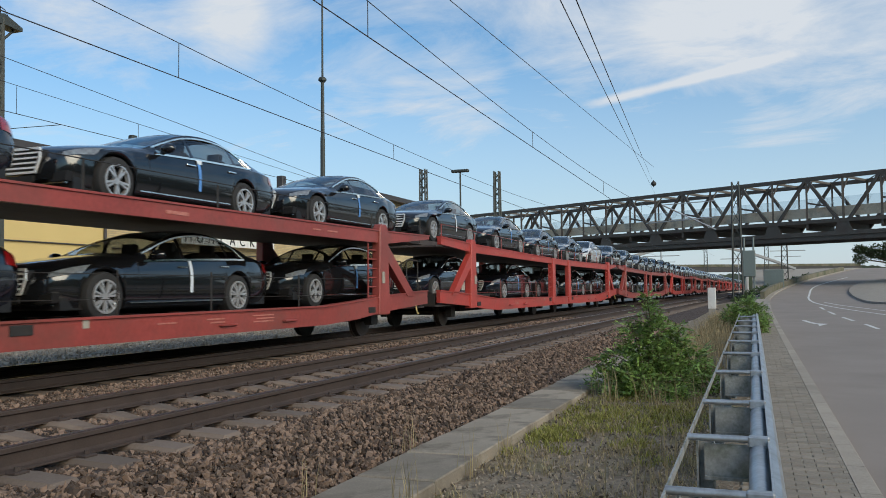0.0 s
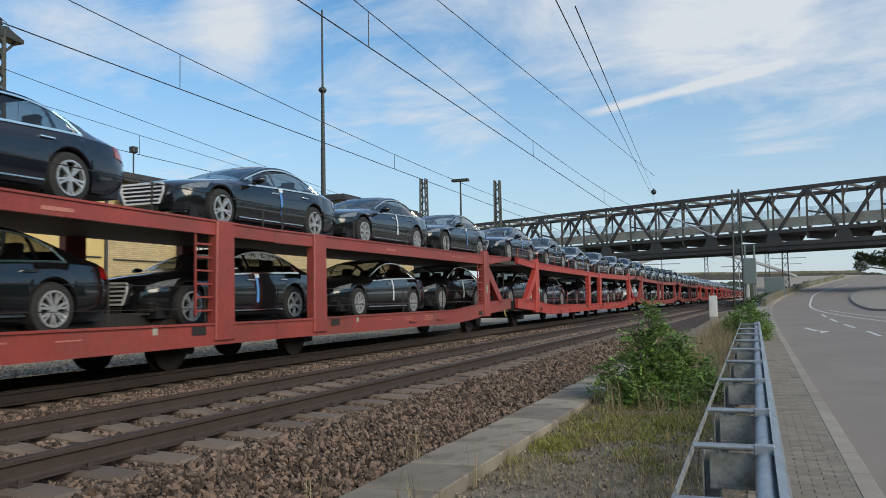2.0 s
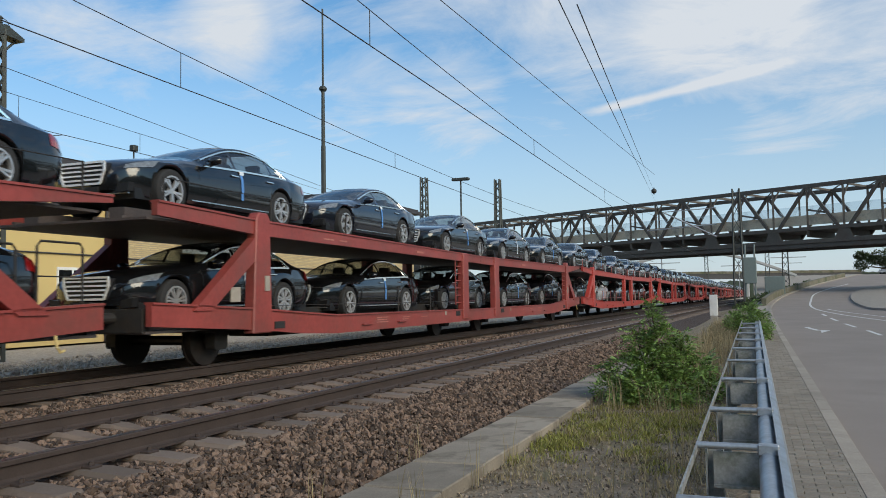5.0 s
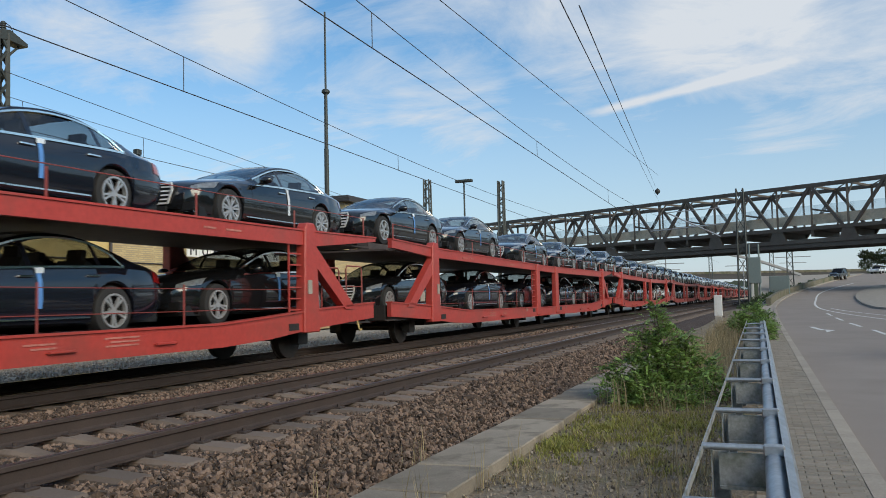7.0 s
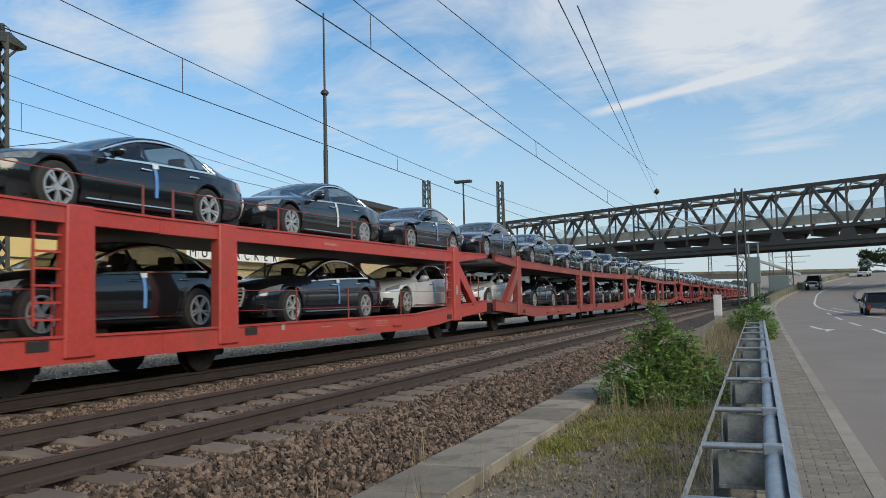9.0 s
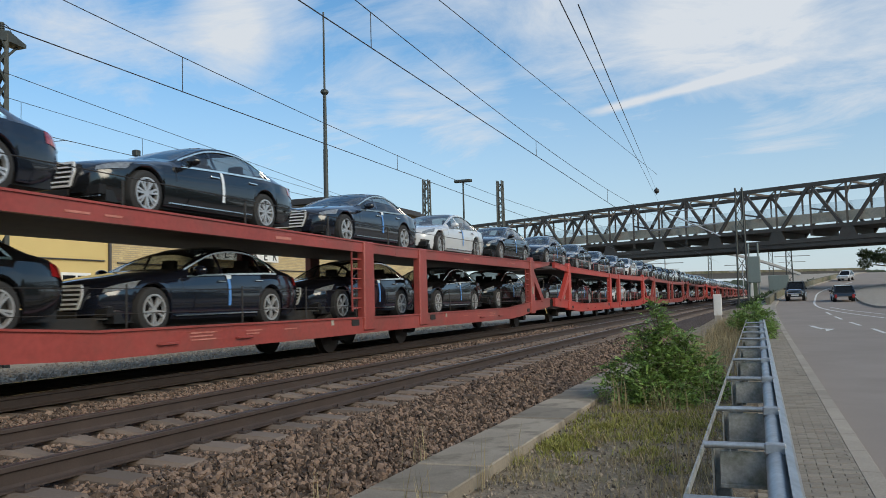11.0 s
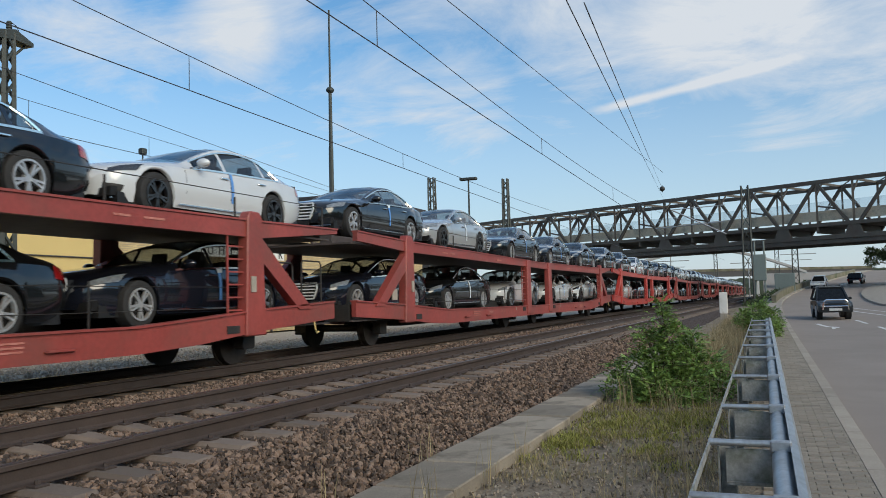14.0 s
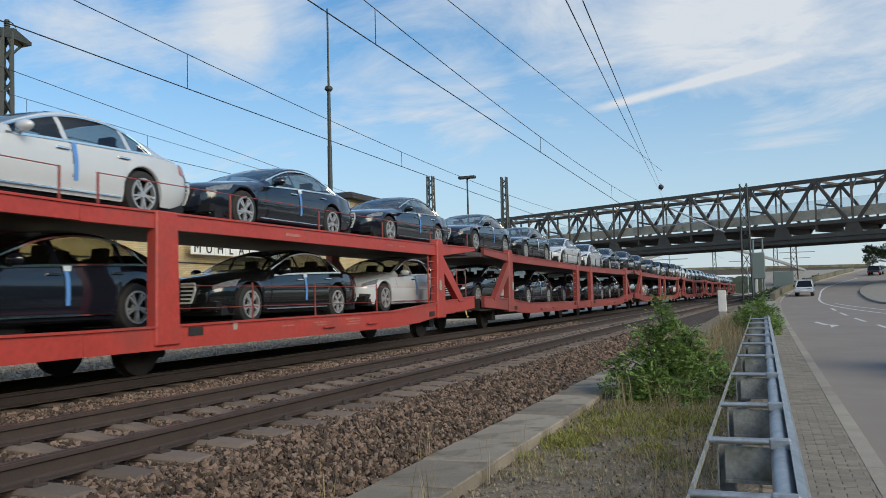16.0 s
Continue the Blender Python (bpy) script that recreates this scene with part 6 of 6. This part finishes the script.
def ballast(y0, y1, per, size, seed):
    r = np.random.default_rng(seed)
    out = []
    for lo, hi, share_ in ((0.84, 2.36, 1.0), (-0.68, 0.68, 0.6), (-2.55, -0.84, 0.9)):
        n = int((hi - lo) * (y1 - y0) * per * share_)
        off, y = r.uniform(lo, hi, n), r.uniform(y0, y1, n)
        # few stones lie on the sleepers
        ph = np.abs(((y + 8.5) / 0.60 + 0.5) % 1 - 0.5) * 0.60
        keep = (np.abs(off) > 1.33) | (ph > 0.145) | (r.random(n) < 0.05)
        off, y = off[keep], y[keep]
        x = np.array([near_x(v) for v in y]) + off
        out.append(np.stack([x, y, shoulder_z(off) + r.uniform(-0.012, 0.03, len(y))], -1))
    p = np.concatenate(out)
    return p, r.uniform(0.45, 1.6, len(p)) * size


for k, (a, b, per, size) in enumerate(((-8.0, 3.0, 200, 0.07), (3.0, 10.0, 1350, 0.038), (10.0, 18.0, 700, 0.048), (18.0, 34.0, 260, 0.07))):
    p, s = ballast(a, b, per, size, 20 + k)
    stones("ballast", p, s, BALLAST, "loose reddish brown ballast stones round the sleepers")
r = np.random.default_rng(77)
n = 5200
y = r.uniform(4.5, 16, n)
x = r.uniform(-2.45, -0.5, n)
p = np.stack([x, y, np.array([ground_z(a, b) for a, b in zip(x, y)]) + 0.0], -1)
stones("grit", p, r.uniform(0.008, 0.032, n), GRIT, "scattered grit and small stones on bare earth")
n = 9000
y = r.uniform(5, 40, n)
x = np.array([far_x(v) for v in y]) - r.uniform(1.3, 5.5, n)
stones("gravel", np.stack([x, y, np.full(n, -0.19)], -1), r.uniform(0.05, 0.11, n), GREY_GRAVEL, "pale grey gravel stones beyond the train")


# ---------------------------------------------------------------- plants
def blades(name, roots, heights, lean, width, material, label, seed=1):
    """Thin bent grass blades in one mesh."""
    r = np.random.default_rng(seed)
    n = len(roots)
    a = r.uniform(0, 2 * np.pi, n)
    d = np.stack([np.cos(a), np.sin(a), np.zeros(n)], -1)
    s = np.stack([-d[:, 1], d[:, 0], np.zeros(n)], -1)
    l = (r.uniform(0.2, 1.0, n) * lean * heights)[:, None]
    up = np.array([0, 0, 1.0])
    w = (width * r.uniform(0.6, 1.3, n))[:, None]
    h = heights[:, None]
    v = np.stack([roots - s * w, roots + s * w, roots + d * l * 0.35 + up * h * 0.6 - s * w * 0.8, roots + d * l * 0.35 + up * h * 0.6 + s * w * 0.8, roots + d * l + up * h], 1)
    f = np.array([(0, 1, 3), (0, 3, 2), (2, 3, 4)])[None] + 5 * np.arange(n)[:, None, None]
    return tagged(raw(name, v.reshape(-1, 3), f.reshape(-1, 3), material, kind="stuff"), label, "grass")


def tufts(spots, per, spread, seed):
    r = np.random.default_rng(seed)
    p = np.repeat(np.array(spots), per, axis=0) + r.normal(0, spread, (len(spots) * per, 2))
    z = np.array([ground_z(a, b) for a, b in p]) - 0.03
    return np.concatenate([p, z[:, None]], 1)


r = np.random.default_rng(5)
dry = [(r.uniform(-2.2, -0.45), r.uniform(5.2, 17)) for _ in range(210)]
root = tufts(dry, 46, 0.11, 3)
blades("dry_grass", root, r.uniform(0.02, 0.11, len(root)), 1.2, 0.0035, GRASS_DRY, "dry straw-coloured grass along the guard rail", 6)
tall = [(guard_x(y_) - 0.7 - r.uniform(0, 1.0), y_) for y_ in r.uniform(15, 40, 150)] + [(guard_x(y_) - 0.60 - r.uniform(0, 0.25), y_) for y_ in r.uniform(5.0, 14, 2)]
root = tufts(tall, 26, 0.13, 8)
blades("tall_dry_grass", root, r.uniform(0.18, 0.58, len(root)), 0.5, 0.005, GRASS_DRY, "tall dry grass with seed heads by the guard rail", 9)
green = [(r.normal(-1.35, 0.42), r.normal(10.0, 0.75)) for _ in range(80)] + [(r.normal(-2.12, 0.1), r.normal(8.8, 0.25)) for _ in range(26)] + [(r.uniform(-2.2, -0.5), r.uniform(7.5, 14)) for _ in range(16)] + [(r.normal(-2.2, 0.06), r.uniform(7.5, 14)) for _ in range(9)]
root = tufts(green, 60, 0.085, 12)
blades("green_weeds", root, r.uniform(0.02, 0.10, len(root)), 1.4, 0.006, GRASS_GREEN, "low yellow-green weeds on the verge", 13)
stalk = [(r.uniform(-2.35, -2.2), r.uniform(5.0, 8.5)) for _ in range(5)] + [(r.uniform(-3.2, -3.08), r.uniform(5.0, 8.5)) for _ in range(3)] + [(r.normal(-1.6, 0.5), r.normal(11.2, 0.4)) for _ in range(16)]
root = tufts(stalk, 7, 0.05, 15)
blades("seed_stalks", root, r.uniform(0.25, 0.55, len(root)), 0.45, 0.004, GRASS_DRY, "pale dry seed stalks by the cable trough", 16)


def leaf_cloud(centres, radii, per, size, seed):
    """Leaves on the outer part of several clumps, with gaps: each a folded pair of triangles."""
    r = np.random.default_rng(seed)
    P, A = [], []
    for c, q in zip(centres, radii):
        n = int(per * q[0] * q[1])
        d = r.normal(size=(n, 3))
        d /= np.linalg.norm(d, axis=1, keepdims=True)
        rad = r.uniform(0.25, 1.0, n) ** 0.55
        P.append(np.array(c) + d * rad[:, None] * np.array(q) * (1 + r.normal(0, 0.10, (n, 1))))
        A.append(d)
    p, d = np.concatenate(P), np.concatenate(A)
    n = len(p)
    d = d + r.normal(0, 0.7, (n, 3)) + np.array([0, 0, 0.25])
    d /= np.linalg.norm(d, axis=1, keepdims=True)
    s = np.cross(d, r.normal(size=(n, 3)))
    s /= np.linalg.norm(s, axis=1, keepdims=True)
    up = np.cross(s, d)
    l = (size * r.uniform(0.55, 1.4, n))[:, None]
    v = np.stack([p, p + d * l * 0.5 + s * l * 0.22 + up * l * 0.08, p + d * l, p + d * l * 0.5 - s * l * 0.22 + up * l * 0.08], 1)
    f = np.array([(0, 1, 2), (0, 2, 3)])[None] + 4 * np.arange(n)[:, None, None]
    return v.reshape(-1, 3), f.reshape(-1, 3)


def sprays(clumps, per, leaflet, seed):
    """Compound leaves: arching stalks with paired leaflets, growing outwards from several clumps."""
    r = np.random.default_rng(seed)
    V = []
    for c, q in clumps:
        c, q = np.array(c), np.array(q)
        for _ in range(int(per * q[0] * q[2])):
            d = r.normal(size=3) + np.array([0, 0, 0.35])
            d /= np.linalg.norm(d)
            p = c + d * q * r.uniform(0.35, 0.95)
            length = r.uniform(0.14, 0.30)
            side = np.cross(d, (0, 0, 1.0))
            side /= np.linalg.norm(side) + 1e-6
            side = side + r.normal(0, 0.25, 3)
            for k in range(7):
                f = (k + 1) / 7
                at = p + d * length * f - np.array([0, 0, 0.16 * length * f * f * 2.2])
                for e in (-1, 1):
                    l = leaflet * r.uniform(0.8, 1.25) * (1 - 0.35 * abs(f - 0.5))
                    a = side * e * 0.9 + d * 0.45 - np.array([0, 0, r.uniform(0.0, 0.35)])
                    a /= np.linalg.norm(a)
                    w = np.cross(a, side * 0.2 + np.array([0, 0, 1.0]) + r.normal(0, 0.25, 3))
                    w /= np.linalg.norm(w) + 1e-6
                    V += [at, at + a * l * 0.45 + w * l * 0.24, at + a * l, at + a * l * 0.45 - w * l * 0.24]
    n = len(V) // 4
    f = np.array([(0, 1, 2), (0, 2, 3)])[None] + 4 * np.arange(n)[:, None, None]
    return np.array(V), f.reshape(-1, 3)


def shrub(label, base, clumps, per, size, material, seed, name="shrub", sprigs=0):
    t = thing(name, label, "shrub")
    bm = bmesh.new()
    r = random.Random(seed)
    for c, q in clumps:
        mid = tuple(base[k] * 0.5 + c[k] * 0.5 + r.uniform(-0.08, 0.08) for k in range(3))
        foot = (base[0] + r.uniform(-0.12, 0.12), base[1] + r.uniform(-0.12, 0.12), base[2])
        bar(bm, foot, mid, 0.035, 0.025, round_=True, n=6)
        bar(bm, mid, c, 0.025, 0.015, round_=True, n=6)
        for _ in range(4):
            e = tuple(c[k] + r.uniform(-0.8, 0.8) * q[k] for k in range(3))
            bar(bm, c, e, 0.014, 0.006, round_=True, n=5)
    part("stem", bm, STEM, t, "thin brown stems")
    v, f = leaf_cloud([c for c, _ in clumps], [q for _, q in clumps], per, size, seed)
    tagged(raw("foliage", v, f, material, t, kind="stuff"), "many small fresh green leaves")
    if sprigs:
        v, f = sprays(clumps, sprigs, size * 1.15, seed + 100)
        tagged(raw("foliage", v, f, material, t, kind="stuff"), "arching compound leaves")
    return t


r = random.Random(3)
base = (-1.45, 12.6, -0.58)
clumps = [((-1.62, 12.9, 0.55), (0.16, 0.2, 0.26)), ((-1.62, 13.0, 0.80), (0.08, 0.1, 0.14)), ((-1.45, 12.8, 0.30), (0.26, 0.3, 0.26)), ((-1.75, 12.8, 0.22), (0.2, 0.25, 0.22)), ((-1.25, 12.8, 0.05), (0.3, 0.3, 0.28)), ((-1.95, 12.6, -0.05), (0.28, 0.3, 0.2)), ((-1.55, 12.6, -0.05), (0.34, 0.3, 0.25)), ((-0.95, 12.9, -0.12), (0.26, 0.3, 0.22)), ((-2.15, 12.3, -0.34), (0.3, 0.3, 0.15)), ((-1.7, 12.2, -0.33), (0.36, 0.3, 0.18)), ((-1.2, 12.4, -0.30), (0.36, 0.3, 0.2)), ((-0.78, 12.8, -0.38), (0.24, 0.3, 0.16)), ((-1.85, 12.9, 0.42), (0.1, 0.12, 0.1)), ((-1.15, 12.9, 0.36), (0.12, 0.15, 0.13)), ((-2.3, 12.6, -0.12), (0.12, 0.15, 0.1)), ((-1.45, 12.0, -0.45), (0.6, 0.3, 0.12))]
shrub("bushy green shrub with pale leaves growing by the cable trough", base, clumps, 3800, 0.062, LEAF, 4, sprigs=1050)
base = (-0.45, 28.6, -0.45)
clumps = [((-0.5, 28.9, 0.30), (0.42, 0.5, 0.33)), ((-0.9, 28.7, 0.08), (0.36, 0.5, 0.32)), ((-0.1, 28.8, 0.10), (0.34, 0.5, 0.36)), ((-0.4, 28.2, -0.1), (0.5, 0.5, 0.28)), ((0.02, 27.8, -0.2), (0.22, 0.4, 0.26)), ((-0.35, 29.2, 0.58), (0.16, 0.25, 0.16))]
shrub("green shrub growing through the end of the guard rail", base, clumps, 3600, 0.075, LEAF, 5, sprigs=600)
for k in range(9):
    y_ = 66 + 6.5 * k
    x_ = kerb_x(y_) - 1.6
    z_ = road_z(y_) - 0.5
    clumps = [((x_ + r.uniform(-0.8, 0.4), y_ + r.uniform(-2.5, 2.5), z_ + r.uniform(0, 0.35)), (r.uniform(0.5, 0.9), r.uniform(0.8, 1.6), r.uniform(0.3, 0.55))) for _ in range(4)]
    shrub("low dull green scrub beside the parapet", (x_, y_, z_ - 0.3), clumps, 380, 0.2, LEAF_DARK, 30 + k)


def tree(label, x, y, z, h, spread, seed):
    t = thing("tree", label, "tree")
    r = random.Random(seed)
    bm = bmesh.new()
    bar(bm, (x, y, z), (x + 0.1, y, z + h * 0.45), 0.36, 0.24, round_=True, n=9)
    clumps = []
    for k in range(22):
        a, d = r.uniform(0, 6.28), spread * math.sqrt(r.random())
        c = (x + d * math.cos(a), y + d * math.sin(a), z + h * (0.45 + 0.5 * r.random() * (1 - 0.5 * d / spread)))
        bar(bm, (x + 0.1, y, z + h * 0.42), c, 0.12, 0.03, round_=True, n=6)
        clumps.append((c, (r.uniform(0.5, 1.0), r.uniform(0.5, 1.0), r.uniform(0.35, 0.7))))
    part("trunk", bm, STEM, t, "brown trunk and limbs")
    v, f = leaf_cloud([c for c, _ in clumps], [q for _, q in clumps], 900, 0.2, seed)
    tagged(raw("crown", v, f, LEAF_DARK, t, kind="stuff"), "uneven dark green crown")
    return t


tree("dark green tree standing on the bank by the junction", 12.6, 95.0, 1.2, 5.0, 3.6, 8)
tree("dark green tree standing on the bank by the junction", 17.5, 92.0, 1.2, 7.0, 4.0, 9)
for k in range(14):
    a = r.uniform(-170, 60), r.uniform(300, 360)
    tree("far green tree beyond the railway yard", a[0], a[1], -0.5, r.uniform(5, 8), r.uniform(3, 5), 50 + k)

# ---------------------------------------------------------------- paving stones
verge = thing("verge_paving", "narrow strip of grey paving bricks between guard rail and kerb", "paving", kind="structure")
bm = bmesh.new()
box(bm, 0.002, 0.002, -0.05, 0.198, 0.098, 0.0, 0.004)
BRICK_MESH = bpy.data.meshes.new("paving_brick")
bm.to_mesh(BRICK_MESH)
bm.free()
BRICK_MESH.materials.append(PAVER)
co = np.array([v.co[:] for v in BRICK_MESH.vertices])
fc = [tuple(p.vertices) for p in BRICK_MESH.polygons if p.normal.z > -0.5]
tri_v, tri_f, made = [], [], 0
pr = np.random.default_rng(9)
for row in range(62, 420):
    y_ = row * 0.1
    x_ = guard_x(y_) - 0.10 - (0.1 if row % 2 else 0.0)
    edge_ = kerb_x(y_) - 0.162
    while x_ + 0.03 < edge_:
        cut = min(1.0, (edge_ - x_) / 0.2)
        z_ = road_z(y_) + 0.06 + pr.normal(0, 0.002)
        if made < 300 and row >= 66:
            share("paving_brick", BRICK_MESH, verge, Matrix.Translation((x_, y_, z_)) @ Matrix.Diagonal((cut, 1, 1, 1)))
            made += 1
        else:
            for q in fc:
                if len(q) == 4:
                    tri_f.append(tuple(k + len(tri_v) for k in q))
            tri_v += [tuple(c * np.array((cut, 1, 1)) + np.array((x_, y_, z_))) for c in co]
        x_ += 0.2
raw("paving_brick", tri_v, tri_f, PAVER, verge, kind="stuff")


motions()
